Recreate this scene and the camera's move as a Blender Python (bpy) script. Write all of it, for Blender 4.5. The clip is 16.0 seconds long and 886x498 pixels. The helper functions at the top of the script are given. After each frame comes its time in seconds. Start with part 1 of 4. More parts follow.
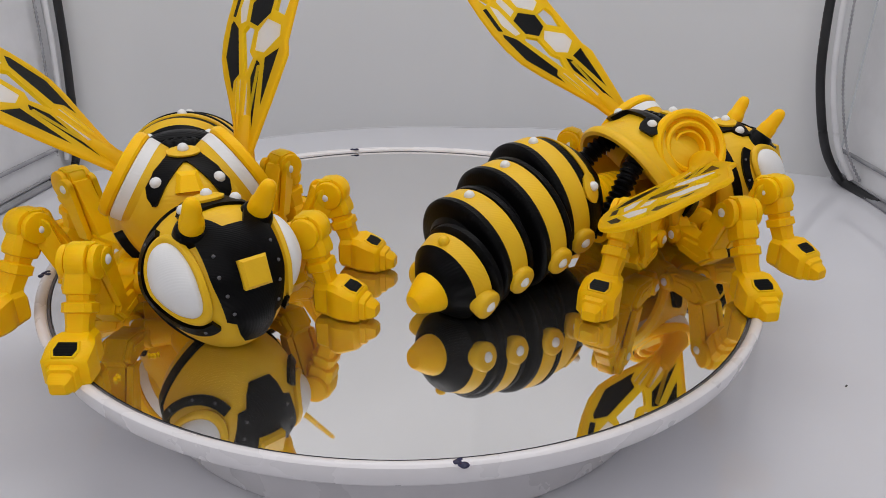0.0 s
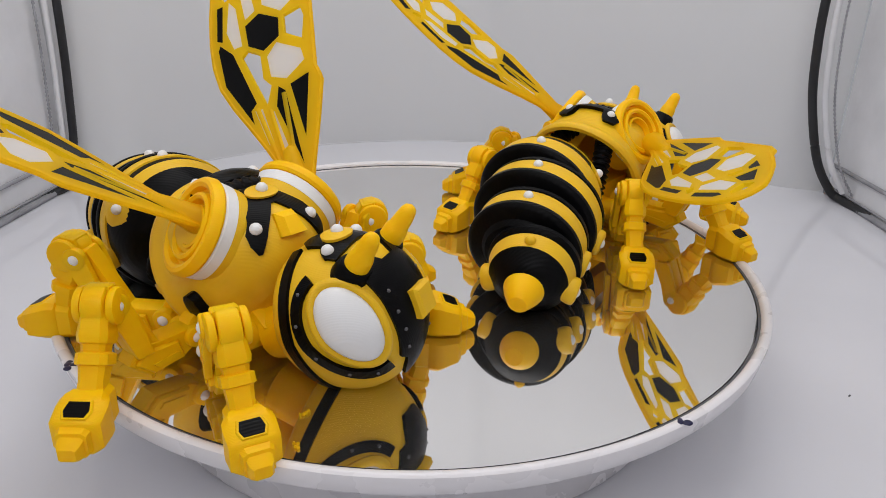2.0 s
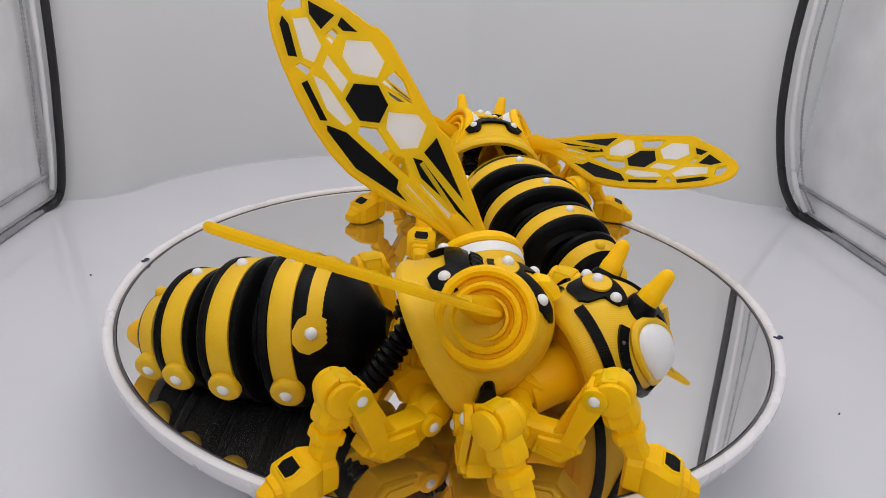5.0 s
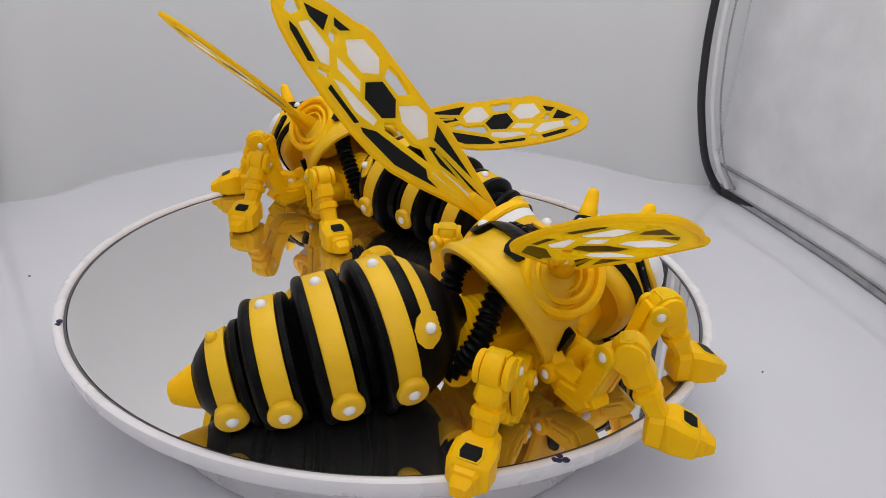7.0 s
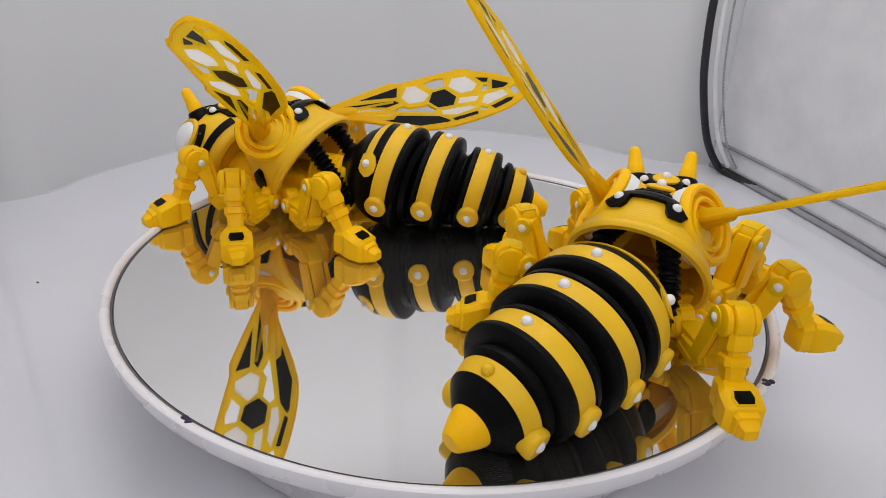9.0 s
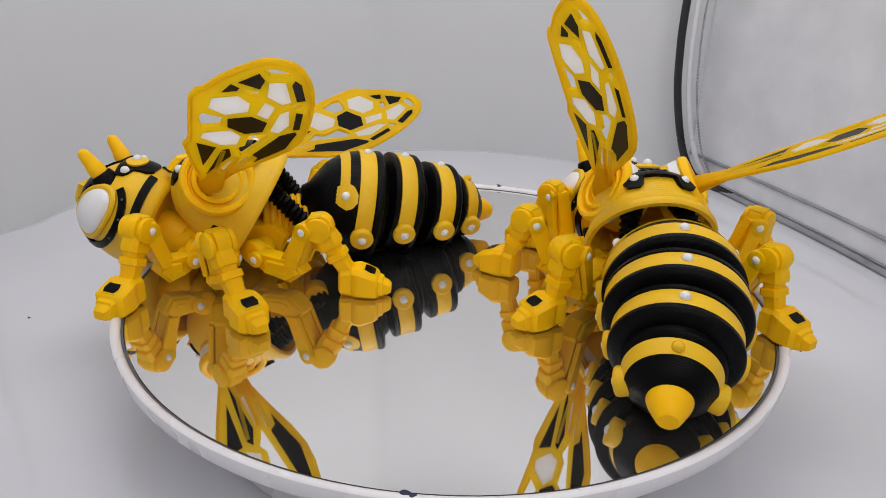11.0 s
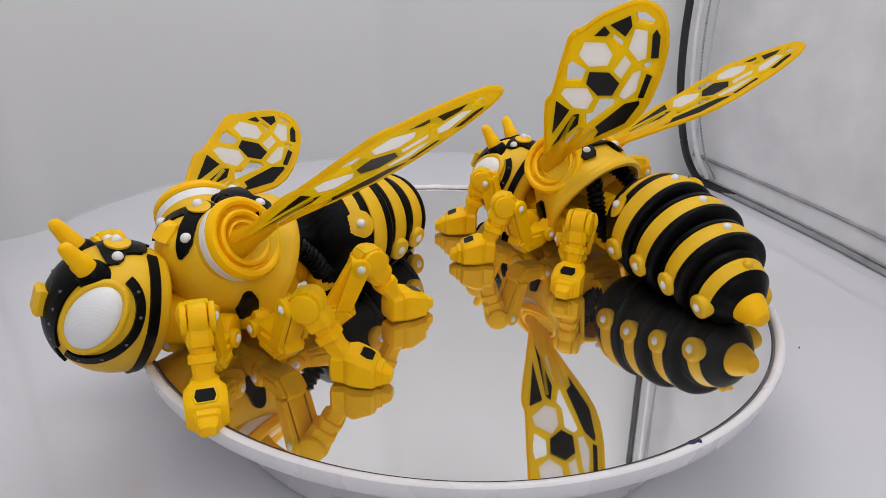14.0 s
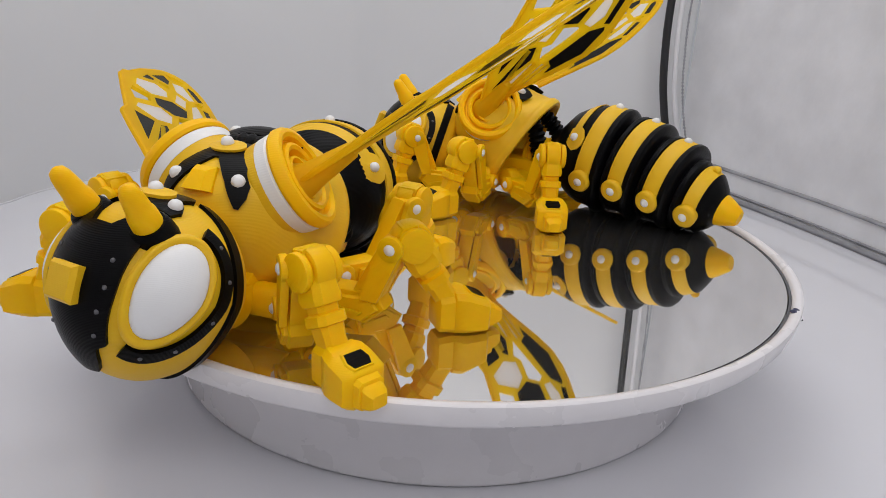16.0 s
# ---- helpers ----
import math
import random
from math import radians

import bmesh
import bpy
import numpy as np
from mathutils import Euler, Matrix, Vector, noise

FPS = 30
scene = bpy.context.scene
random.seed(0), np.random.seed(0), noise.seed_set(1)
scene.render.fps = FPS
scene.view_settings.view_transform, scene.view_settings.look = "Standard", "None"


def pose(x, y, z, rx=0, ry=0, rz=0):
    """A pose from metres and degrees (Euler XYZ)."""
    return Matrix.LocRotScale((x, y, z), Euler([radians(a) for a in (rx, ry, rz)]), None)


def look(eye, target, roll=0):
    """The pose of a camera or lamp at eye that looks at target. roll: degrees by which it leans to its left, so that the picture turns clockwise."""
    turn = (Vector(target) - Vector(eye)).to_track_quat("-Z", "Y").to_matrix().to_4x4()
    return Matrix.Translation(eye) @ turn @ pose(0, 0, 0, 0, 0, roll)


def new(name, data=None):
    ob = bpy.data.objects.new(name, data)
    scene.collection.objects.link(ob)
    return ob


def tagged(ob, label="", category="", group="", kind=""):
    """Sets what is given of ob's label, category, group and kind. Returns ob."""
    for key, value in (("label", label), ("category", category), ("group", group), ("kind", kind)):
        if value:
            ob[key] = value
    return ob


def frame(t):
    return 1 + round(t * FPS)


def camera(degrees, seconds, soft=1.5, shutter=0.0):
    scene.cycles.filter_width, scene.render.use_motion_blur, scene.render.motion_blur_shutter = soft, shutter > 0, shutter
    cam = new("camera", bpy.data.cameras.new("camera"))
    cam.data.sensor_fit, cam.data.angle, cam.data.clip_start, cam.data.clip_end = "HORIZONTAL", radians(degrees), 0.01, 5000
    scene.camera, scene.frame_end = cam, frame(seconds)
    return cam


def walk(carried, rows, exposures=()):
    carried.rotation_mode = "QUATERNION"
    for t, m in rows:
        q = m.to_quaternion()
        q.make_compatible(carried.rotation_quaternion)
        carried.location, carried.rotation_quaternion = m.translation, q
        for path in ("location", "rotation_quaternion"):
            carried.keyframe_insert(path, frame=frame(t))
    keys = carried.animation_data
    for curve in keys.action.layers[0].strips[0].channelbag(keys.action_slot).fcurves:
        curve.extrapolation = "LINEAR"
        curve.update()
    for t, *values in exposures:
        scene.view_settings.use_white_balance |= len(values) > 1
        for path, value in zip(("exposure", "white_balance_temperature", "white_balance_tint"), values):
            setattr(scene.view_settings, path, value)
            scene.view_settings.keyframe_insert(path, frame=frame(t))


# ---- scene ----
cam = camera(61.34, 16.0, soft=0.75)
SPIN = 12.747  # degrees the platter turns in a second
PATH = [
    (0, (0.0456, -0.2501, 0.1131), (0.0106, 0.0212, -0.0099), 1.00),
    (0.5, (0.0427, -0.2529, 0.1101), (0.0112, 0.0208, -0.0085), 1.19),
    (1, (0.0380, -0.2556, 0.1130), (0.0104, 0.0187, -0.0054), 1.46),
    (1.5, (0.0380, -0.2556, 0.1133), (0.0090, 0.0189, -0.0044), 1.45),
    (2, (0.0365, -0.2539, 0.1135), (0.0074, 0.0205, -0.0043), 1.49),
    (2.5, (0.0386, -0.2537, 0.1128), (0.0069, 0.0206, -0.0045), 1.48),
    (3, (0.0375, -0.2547, 0.1143), (0.0071, 0.0198, -0.0029), 1.49),
    (3.5, (0.0294, -0.2621, 0.1228), (0.0029, 0.0125, 0.0048), 1.61),
    (4, (0.0152, -0.2654, 0.1294), (-0.0018, 0.0098, 0.0112), 2.04),
    (4.5, (0.0021, -0.2618, 0.1299), (-0.0066, 0.0130, 0.0098), 2.68),
    (4.7, (0.0005, -0.2613, 0.1323), (-0.0058, 0.0134, 0.0119), 3.10),
    (6.8, (-0.0005, -0.2721, 0.1343), (0.0191, 0.0012, 0.0122), 3.33),
    (7, (-0.0026, -0.2729, 0.1334), (0.0196, 0.0004, 0.0115), 3.32),
    (7.5, (-0.0114, -0.2717, 0.1339), (0.0174, -0.0012, 0.0075), 3.14),
    (8, (-0.0181, -0.2715, 0.1309), (0.0141, -0.0031, 0.0008), 3.05),
    (8.5, (-0.0247, -0.2692, 0.1309), (0.0110, -0.0017, -0.0001), 3.03),
    (9, (-0.0409, -0.2591, 0.1319), (0.0011, 0.0091, 0.0042), 3.17),
    (9.2, (-0.0401, -0.2580, 0.1307), (0.0009, 0.0119, 0.0063), 3.09),
    (11.3, (-0.0597, -0.2588, 0.1290), (-0.0014, 0.0106, 0.0105), 2.03),
    (11.5, (-0.0583, -0.2586, 0.1300), (-0.0027, 0.0109, 0.0106), 1.81),
    (12, (-0.0592, -0.2596, 0.1293), (-0.0038, 0.0107, 0.0115), 1.86),
    (12.5, (-0.0636, -0.2613, 0.1305), (-0.0055, 0.0087, 0.0134), 2.29),
    (13, (-0.0659, -0.2638, 0.1319), (-0.0085, 0.0066, 0.0155), 2.05),
    (13.5, (-0.0656, -0.2662, 0.1338), (-0.0085, 0.0043, 0.0172), 1.75),
    (14, (-0.0609, -0.2686, 0.1326), (-0.0063, 0.0018, 0.0147), 1.68),
    (14.5, (-0.0644, -0.2690, 0.1336), (-0.0057, 0.0010, 0.0168), 1.94),
    (15, (-0.0633, -0.2722, 0.1211), (-0.0032, 0.0000, 0.0103), 2.50),
    (15.5, (-0.0628, -0.2624, 0.0951), (0.0022, 0.0109, -0.0102), 3.38),
    (16, (-0.0642, -0.2584, 0.0875), (0.0042, 0.0164, -0.0115), 3.21),
]
walk(cam, [(t, look(eye, target, roll)) for t, eye, target, roll in PATH],
     exposures=[(0, -0.2), (0.5, -0.14), (1, -0.1), (2, -0.09), (16, -0.09)])

# ---- light: a photo box with a bright diffuser in its roof ----
world = bpy.data.worlds.new("room")
scene.world = world
world.use_nodes = True
world.node_tree.nodes["Background"].inputs[0].default_value = (0.9, 0.93, 1.0, 1)
world.node_tree.nodes["Background"].inputs[1].default_value = 0.35


def area_lamp(name, eye, target, sx, sy, watts, colour):
    d = bpy.data.lights.new(name, "AREA")
    d.shape, d.size, d.size_y, d.energy, d.color = "RECTANGLE", sx, sy, watts, colour
    ob = new(name, d)
    ob.matrix_world = look(eye, target)
    return ob


area_lamp("roof_light_strip", (0.0, 0.06, 0.455), (0.0, 0.07, 0.0), 0.40, 0.34, 1.08, (1.0, 0.985, 0.99))
# added fill lamp with no seen source, brightens the wasps from the front
area_lamp("front_fill_lamp", (0.0, -0.44, 0.40), (0.0, 0.10, 0.08), 0.42, 0.16, 0.80, (1.0, 0.985, 0.99))
FLOOR = -0.042


# ---- materials ----
def material(name, colour, rough, metal=0.0, vary=0.06, scale=60.0, bump=0.05, bump_scale=900.0, layers=0.0, sss=0.0, spec=0.5):
    m = bpy.data.materials.new(name)
    m.use_nodes = True
    nt = m.node_tree
    n, link = nt.nodes, nt.links.new
    b = n["Principled BSDF"]
    b.inputs["Metallic"].default_value = metal
    b.inputs["Specular IOR Level"].default_value = spec
    tc = n.new("ShaderNodeTexCoord")
    big = n.new("ShaderNodeTexNoise")
    big.inputs["Scale"].default_value, big.inputs["Detail"].default_value = scale, 4
    link(tc.outputs["Object"], big.inputs["Vector"])
    ramp = n.new("ShaderNodeValToRGB")
    c0 = tuple(c * (1 - vary) for c in colour)
    c1 = tuple(min(1, c * (1 + vary)) for c in colour)
    ramp.color_ramp.elements[0].position, ramp.color_ramp.elements[1].position = 0.3, 0.7
    ramp.color_ramp.elements[0].color, ramp.color_ramp.elements[1].color = (*c0, 1), (*c1, 1)
    link(big.outputs["Fac"], ramp.inputs["Fac"])
    link(ramp.outputs["Color"], b.inputs["Base Color"])
    rr = n.new("ShaderNodeMapRange")
    rr.inputs["To Min"].default_value, rr.inputs["To Max"].default_value = max(0.0, rough - 0.06), min(1.0, rough + 0.06)
    link(big.outputs["Fac"], rr.inputs["Value"])
    link(rr.outputs["Result"], b.inputs["Roughness"])
    fine = n.new("ShaderNodeTexNoise")
    fine.inputs["Scale"].default_value = bump_scale
    link(tc.outputs["Object"], fine.inputs["Vector"])
    bp = n.new("ShaderNodeBump")
    bp.inputs["Strength"].default_value, bp.inputs["Distance"].default_value = bump, 0.0004
    link(fine.outputs["Fac"], bp.inputs["Height"])
    last = bp
    if layers:
        # printed layer lines, a third of a millimetre apart
        wave = n.new("ShaderNodeTexWave")
        wave.bands_direction, wave.wave_type = "Z", "BANDS"
        wave.inputs["Scale"].default_value, wave.inputs["Distortion"].default_value = 900.0, 0.6
        wave.inputs["Detail"].default_value = 1.0
        link(tc.outputs["Object"], wave.inputs["Vector"])
        b2 = n.new("ShaderNodeBump")
        b2.inputs["Strength"].default_value, b2.inputs["Distance"].default_value = layers, 0.0002
        link(wave.outputs["Fac"], b2.inputs["Height"])
        link(bp.outputs["Normal"], b2.inputs["Normal"])
        last = b2
    link(last.outputs["Normal"], b.inputs["Normal"])
    if sss:
        b.inputs["Subsurface Weight"].default_value = sss
        b.inputs["Subsurface Radius"].default_value = (1.0, 0.5, 0.1)
        b.inputs["Subsurface Scale"].default_value = 0.003
    return m


YELLOW = material("yellow_plastic", (1.0, 0.525, 0.0015), 0.42, layers=0.12, sss=0.3, spec=0.16)
BODY_YELLOW = material("warm_yellow_plastic", (0.80, 0.475, 0.012), 0.43, layers=0.14, sss=0.1, spec=0.28)
BLACK = material("black_plastic", (0.0025, 0.0025, 0.003), 0.32, layers=0.2, vary=0.25, spec=0.08)
WHITE = material("white_plastic", (0.80, 0.80, 0.80), 0.45, vary=0.03, layers=0.1)
PANEL = material("white_wing_plastic", (0.86, 0.86, 0.87), 0.5, vary=0.03)
WING_YELLOW = material("thin_yellow_plastic", (1.0, 0.63, 0.005), 0.46, layers=0.12, spec=0.3)


def let_light_through(m, colour, share):
    """Thin plastic: part of the light passes into the far side."""
    nt = m.node_tree
    out, b = nt.nodes["Material Output"], nt.nodes["Principled BSDF"]
    tr, mix = nt.nodes.new("ShaderNodeBsdfTranslucent"), nt.nodes.new("ShaderNodeMixShader")
    tr.inputs["Color"].default_value = (*colour, 1)
    mix.inputs["Fac"].default_value = share
    nt.links.new(b.outputs[0], mix.inputs[1])
    nt.links.new(tr.outputs[0], mix.inputs[2])
    nt.links.new(mix.outputs[0], out.inputs["Surface"])


let_light_through(PANEL, (0.98, 0.98, 0.98), 0.68)
let_light_through(WING_YELLOW, (1.0, 0.84, 0.08), 0.64)
RIM = material("white_turntable_plastic", (0.78, 0.76, 0.78), 0.28, vary=0.03, bump=0.02)
SHEET = material("glossy_white_sheet", (0.70, 0.70, 0.74), 0.06, vary=0.03, scale=9, bump=0.02, bump_scale=60)
BACK = material("white_backdrop_sheet", (0.655, 0.66, 0.67), 0.55, vary=0.02, scale=6, bump=0.02)
FABRIC = material("silver_lining_fabric", (0.70, 0.70, 0.72), 0.38, vary=0.08, scale=30, bump=0.35, bump_scale=220)
PIPING = material("black_piping", (0.012, 0.012, 0.014), 0.5, vary=0.3)
SEAM = material("grey_seam_stitching", (0.30, 0.30, 0.32), 0.7, vary=0.2, bump=0.4, bump_scale=400)
INK = material("dark_blue_ink", (0.008, 0.008, 0.05), 0.5)
STUD = material("grey_stud", (0.10, 0.10, 0.11), 0.5)
DARK = material("dark_gap", (0.09, 0.09, 0.10), 0.6)
MIRROR = material("mirror_glass", (0.81, 0.80, 0.795), 0.0, metal=0.98, vary=0.01, bump=0.0)
for nd in MIRROR.node_tree.nodes:
    if nd.bl_idname == "ShaderNodeMapRange":
        nd.inputs["To Min"].default_value, nd.inputs["To Max"].default_value = 0.0, 0.05


# ---- mesh tools, in millimetres ----
def part(name, bm, mat, parent, label="", smooth=38.0, m=None):
    """Link a bmesh drawn in millimetres as one mesh under its parent."""
    bmesh.ops.remove_doubles(bm, verts=bm.verts[:], dist=1e-4)
    bmesh.ops.recalc_face_normals(bm, faces=bm.faces[:])
    lim = radians(smooth)
    for e in bm.edges:
        e.smooth = len(e.link_faces) == 2 and e.calc_face_angle(9.0) < lim
    for f in bm.faces:
        f.smooth = True
    for v in bm.verts:
        v.co *= 0.001
    me = bpy.data.meshes.new(name)
    bm.to_mesh(me)
    bm.free()
    me.materials.append(mat)
    return link_part(name, me, parent, label, m)


def link_part(name, me, parent, label="", m=None):
    ob = new(name, me)
    if parent:
        ob.parent = parent
    if m is not None:
        ob.matrix_basis = m
    if label:
        ob["label"] = label
    return ob


def mm(x, y, z, rx=0, ry=0, rz=0):
    return pose(x * 0.001, y * 0.001, z * 0.001, rx, ry, rz)


def frame_of(origin, x, y):
    """Orthonormal frame (mm) with its x axis along x and its y axis near y."""
    x = Vector(x).normalized()
    z = x.cross(Vector(y)).normalized()
    y = z.cross(x)
    m = Matrix((x, y, z)).transposed().to_4x4()
    m.translation = Vector(origin)
    return m


def in_metres(m):
    m = m.copy()
    m.translation = m.translation * 0.001
    return m


def revolve(bm, profile, n=56, m=None, a0=0.0, a1=360.0):
    """Profile rows (x, r) turned about the x axis; angle 0 is up, 90 is to the left."""
    full = a1 - a0 >= 360
    cnt = n if full else n + 1
    rings = []
    for x, r in profile:
        ring = []
        for k in range(cnt):
            a = radians(a0 + (a1 - a0) * k / n)
            p = Vector((x, r * math.sin(a), r * math.cos(a)))
            ring.append(bm.verts.new(m @ p if m else p))
        rings.append(ring)
    for r0, r1 in zip(rings, rings[1:]):
        for k in range(n):
            j = (k + 1) % cnt
            try:
                bm.faces.new((r0[k], r0[j], r1[j], r1[k]))
            except ValueError:
                pass
    return rings


def cap(bm, ring):
    bm.faces.new(ring)


def cylinder(bm, m, r, x0, x1, n=24, bevel=0.5):
    """A rounded-edged cylinder about the x axis of m."""
    rs = revolve(bm, [(x0, r - bevel), (x0 + bevel * 0.3, r - bevel * 0.3), (x0 + bevel, r), (x1 - bevel, r), (x1 - bevel * 0.3, r - bevel * 0.3), (x1, r - bevel)], n, m)
    cap(bm, rs[0])
    cap(bm, rs[-1])


def ball(bm, centre, r, n=14, flat=1.0, m=None):
    prof = [(r * flat * math.cos(math.pi * k / 8), max(1e-3, r * math.sin(math.pi * k / 8))) for k in range(9)]
    mt = (m or Matrix()).copy()
    mt = mt @ Matrix.Translation(Vector(centre))
    revolve(bm, prof, n, mt)


def prism(bm, poly, half, m=None, bevel=0.6):
    """A polygon in x and z, thickened along y by half to each side, with chamfered edges."""
    c = Vector((sum(p[0] for p in poly) / len(poly), sum(p[1] for p in poly) / len(poly)))
    rings = []
    for y, inset in ((-half, bevel), (-half + bevel, 0), (half - bevel, 0), (half, bevel)):
        ring = []
        for x, z in poly:
            d = Vector((x, z)) - c
            d = d * (1 - inset / max(d.length, 1.0))
            p = Vector((c.x + d.x, y, c.y + d.y))
            ring.append(bm.verts.new(m @ p if m else p))
        rings.append(ring)
    for r0, r1 in zip(rings, rings[1:]):
        for k in range(len(poly)):
            j = (k + 1) % len(poly)
            bm.faces.new((r0[k], r0[j], r1[j], r1[k]))
    cap(bm, rings[0])
    cap(bm, rings[-1])


def loft(bm, sections, m=None, chamfer=0.3):
    """Chamfered rectangles: rows of centre, half width along y, half height along the section's own up."""
    rings = []
    for c, hw, hh, up in sections:
        c, up, ring = Vector(c), Vector(up).normalized(), []
        side = Vector((0, 1, 0))
        k = chamfer
        for a, b in ((1, 1 - k), (1 - k, 1), (k - 1, 1), (-1, 1 - k), (-1, k - 1), (k - 1, -1), (1 - k, -1), (1, k - 1)):
            p = c + side * (a * hw) + up * (b * hh)
            ring.append(bm.verts.new(m @ p if m else p))
        rings.append(ring)
    for r0, r1 in zip(rings, rings[1:]):
        for k in range(8):
            j = (k + 1) % 8
            bm.faces.new((r0[k], r0[j], r1[j], r1[k]))
    cap(bm, rings[0])
    cap(bm, rings[-1])


def strip(bm, rows, surf, h, nv=5, nw=8, skirt=0.8):
    """A raised plate on a curved surface: rows (v, w0, w1) joined into a band, surf(v, w, height) gives its points."""
    fine = []
    for (v0, a0, b0), (v1, a1, b1) in zip(rows, rows[1:]):
        for k in range(nv):
            s = k / nv
            fine.append((v0 + (v1 - v0) * s, a0 + (a1 - a0) * s, b0 + (b1 - b0) * s))
    fine.append(rows[-1])
    top = [[bm.verts.new(surf(v, a + (b - a) * j / nw, h)) for j in range(nw + 1)] for v, a, b in fine]
    for r0, r1 in zip(top, top[1:]):
        for j in range(nw):
            bm.faces.new((r0[j], r0[j + 1], r1[j + 1], r1[j]))
    edge = [(v, a + (b - a) * j / nw) for v, a, b in fine[:1] for j in range(nw + 1)]
    edge += [(v, b) for v, a, b in fine[1:]]
    edge += [(fine[-1][0], fine[-1][2] + (fine[-1][1] - fine[-1][2]) * j / nw) for j in range(1, nw + 1)]
    edge += [(v, a) for v, a, b in reversed(fine[1:-1])]
    hi = [bm.verts.new(surf(v, w, h)) for v, w in edge]
    lo = [bm.verts.new(surf(v, w, -skirt)) for v, w in edge]
    for k in range(len(edge)):
        j = (k + 1) % len(edge)
        bm.faces.new((hi[k], hi[j], lo[j], lo[k]))


def dome(bm, place, a, b, height, r0=0.0, r1=1.0, t0=0.0, t1=360.0, nr=6, nt=40, skirt=0.8):
    """An elliptic plate or ring: place(p, q, h) maps tangent offsets and a height, height(r) is its profile."""
    full = t1 - t0 >= 360
    cnt = nt if full else nt + 1
    rings = []
    for i in range(nr + 1):
        r = max(r0 + (r1 - r0) * i / nr, 1e-3)
        rings.append([(r * a * math.cos(radians(t0 + (t1 - t0) * k / nt)), r * b * math.sin(radians(t0 + (t1 - t0) * k / nt)), height(r)) for k in range(cnt)])
    rings.append([(p, q, -skirt) for p, q, _ in rings[-1]])
    if r0 > 0:
        rings.insert(0, [(p, q, -skirt) for p, q, _ in rings[0]])
    vs = [[bm.verts.new(place(*p)) for p in ring] for ring in rings]
    for v0, v1 in zip(vs, vs[1:]):
        for k in range(nt):
            j = (k + 1) % cnt
            bm.faces.new((v0[k], v0[j], v1[j], v1[k]))
    if not full:
        for k in (0, cnt - 1):
            try:
                bm.faces.new([v[k] for v in vs])
            except ValueError:
                pass


def tube(bm, pts, r, n=12, ribs=0.0, pitch=1.0, steps=40, closed_ends=True):
    """A round hose along a smooth path through pts; ribs: how far its rings stand out."""
    P = [Vector(p) for p in pts]
    P = [P[0] * 2 - P[1]] + P + [P[-1] * 2 - P[-2]]
    line = []
    segs = len(P) - 3
    for i in range(segs):
        for k in range(steps):
            t = k / steps
            a, b, c, d = P[i:i + 4]
            line.append(0.5 * (2 * b + (c - a) * t + (2 * a - 5 * b + 4 * c - d) * t * t + (3 * b - a - 3 * c + d) * t ** 3))
    line.append(P[-2])
    run, rings = 0.0, []
    ref = Vector((0, 0, 1))
    for i, p in enumerate(line):
        d = (line[min(i + 1, len(line) - 1)] - line[max(i - 1, 0)]).normalized()
        if abs(d.dot(ref)) > 0.95:
            ref = Vector((0, 1, 0))
        x = d.cross(ref).normalized()
        y = d.cross(x)
        if i:
            run += (p - line[i - 1]).length
        rr = r + ribs * math.sin(2 * math.pi * run / pitch)
        rings.append([bm.verts.new(p + (x * math.cos(2 * math.pi * k / n) + y * math.sin(2 * math.pi * k / n)) * rr) for k in range(n)])
    for r0, r1 in zip(rings, rings[1:]):
        for k in range(n):
            j = (k + 1) % n
            bm.faces.new((r0[k], r0[j], r1[j], r1[k]))
    if closed_ends:
        cap(bm, rings[0])
        cap(bm, rings[-1])


# ---- the photo box ----
def setting(name, bm, mat, label, smooth=38.0):
    ob = part(name, bm, mat, None, label, smooth)
    return tagged(ob, label, "", "", "structure")


def slab(bm, x0, x1, y0, y1, z0, z1):
    vs = [bm.verts.new((x, y, z)) for z in (z0, z1) for x, y in ((x0, y0), (x1, y0), (x1, y1), (x0, y1))]
    for q in ((0, 1, 2, 3), (4, 5, 6, 7), (0, 1, 5, 4), (1, 2, 6, 5), (2, 3, 7, 6), (3, 0, 4, 7)):
        bm.faces.new([vs[k] for k in q])


def wall_sheet(bm, line, z0, z1, thick, nz=1):
    """An upright sheet along a plan line, thickened to the right of its run."""
    P = [Vector((*p, 0)) for p in line]
    off = []
    for i, p in enumerate(P):
        d = (P[min(i + 1, len(P) - 1)] - P[max(i - 1, 0)]).normalized()
        off.append(p + Vector((d.y, -d.x, 0)) * thick)
    for i in range(len(P) - 1):
        a, b, c, d = P[i], P[i + 1], off[i + 1], off[i]
        vs = [bm.verts.new((q.x, q.y, z)) for z in (z0, z1) for q in (a, b, c, d)]
        for q in ((0, 1, 2, 3), (4, 5, 6, 7), (0, 1, 5, 4), (1, 2, 6, 5), (2, 3, 7, 6), (3, 0, 4, 7)):
            if (q == (1, 2, 6, 5) and i < len(P) - 2) or (q == (3, 0, 4, 7) and i > 0):
                continue
            bm.faces.new([vs[k] for k in q])


FZ, TOP = FLOOR * 1000, 470.0
bm = bmesh.new()
slab(bm, -420, 420, -520, 420, FZ - 4, FZ)
setting("floor", bm, SHEET, "glossy white plastic sheet lining the photo box floor")
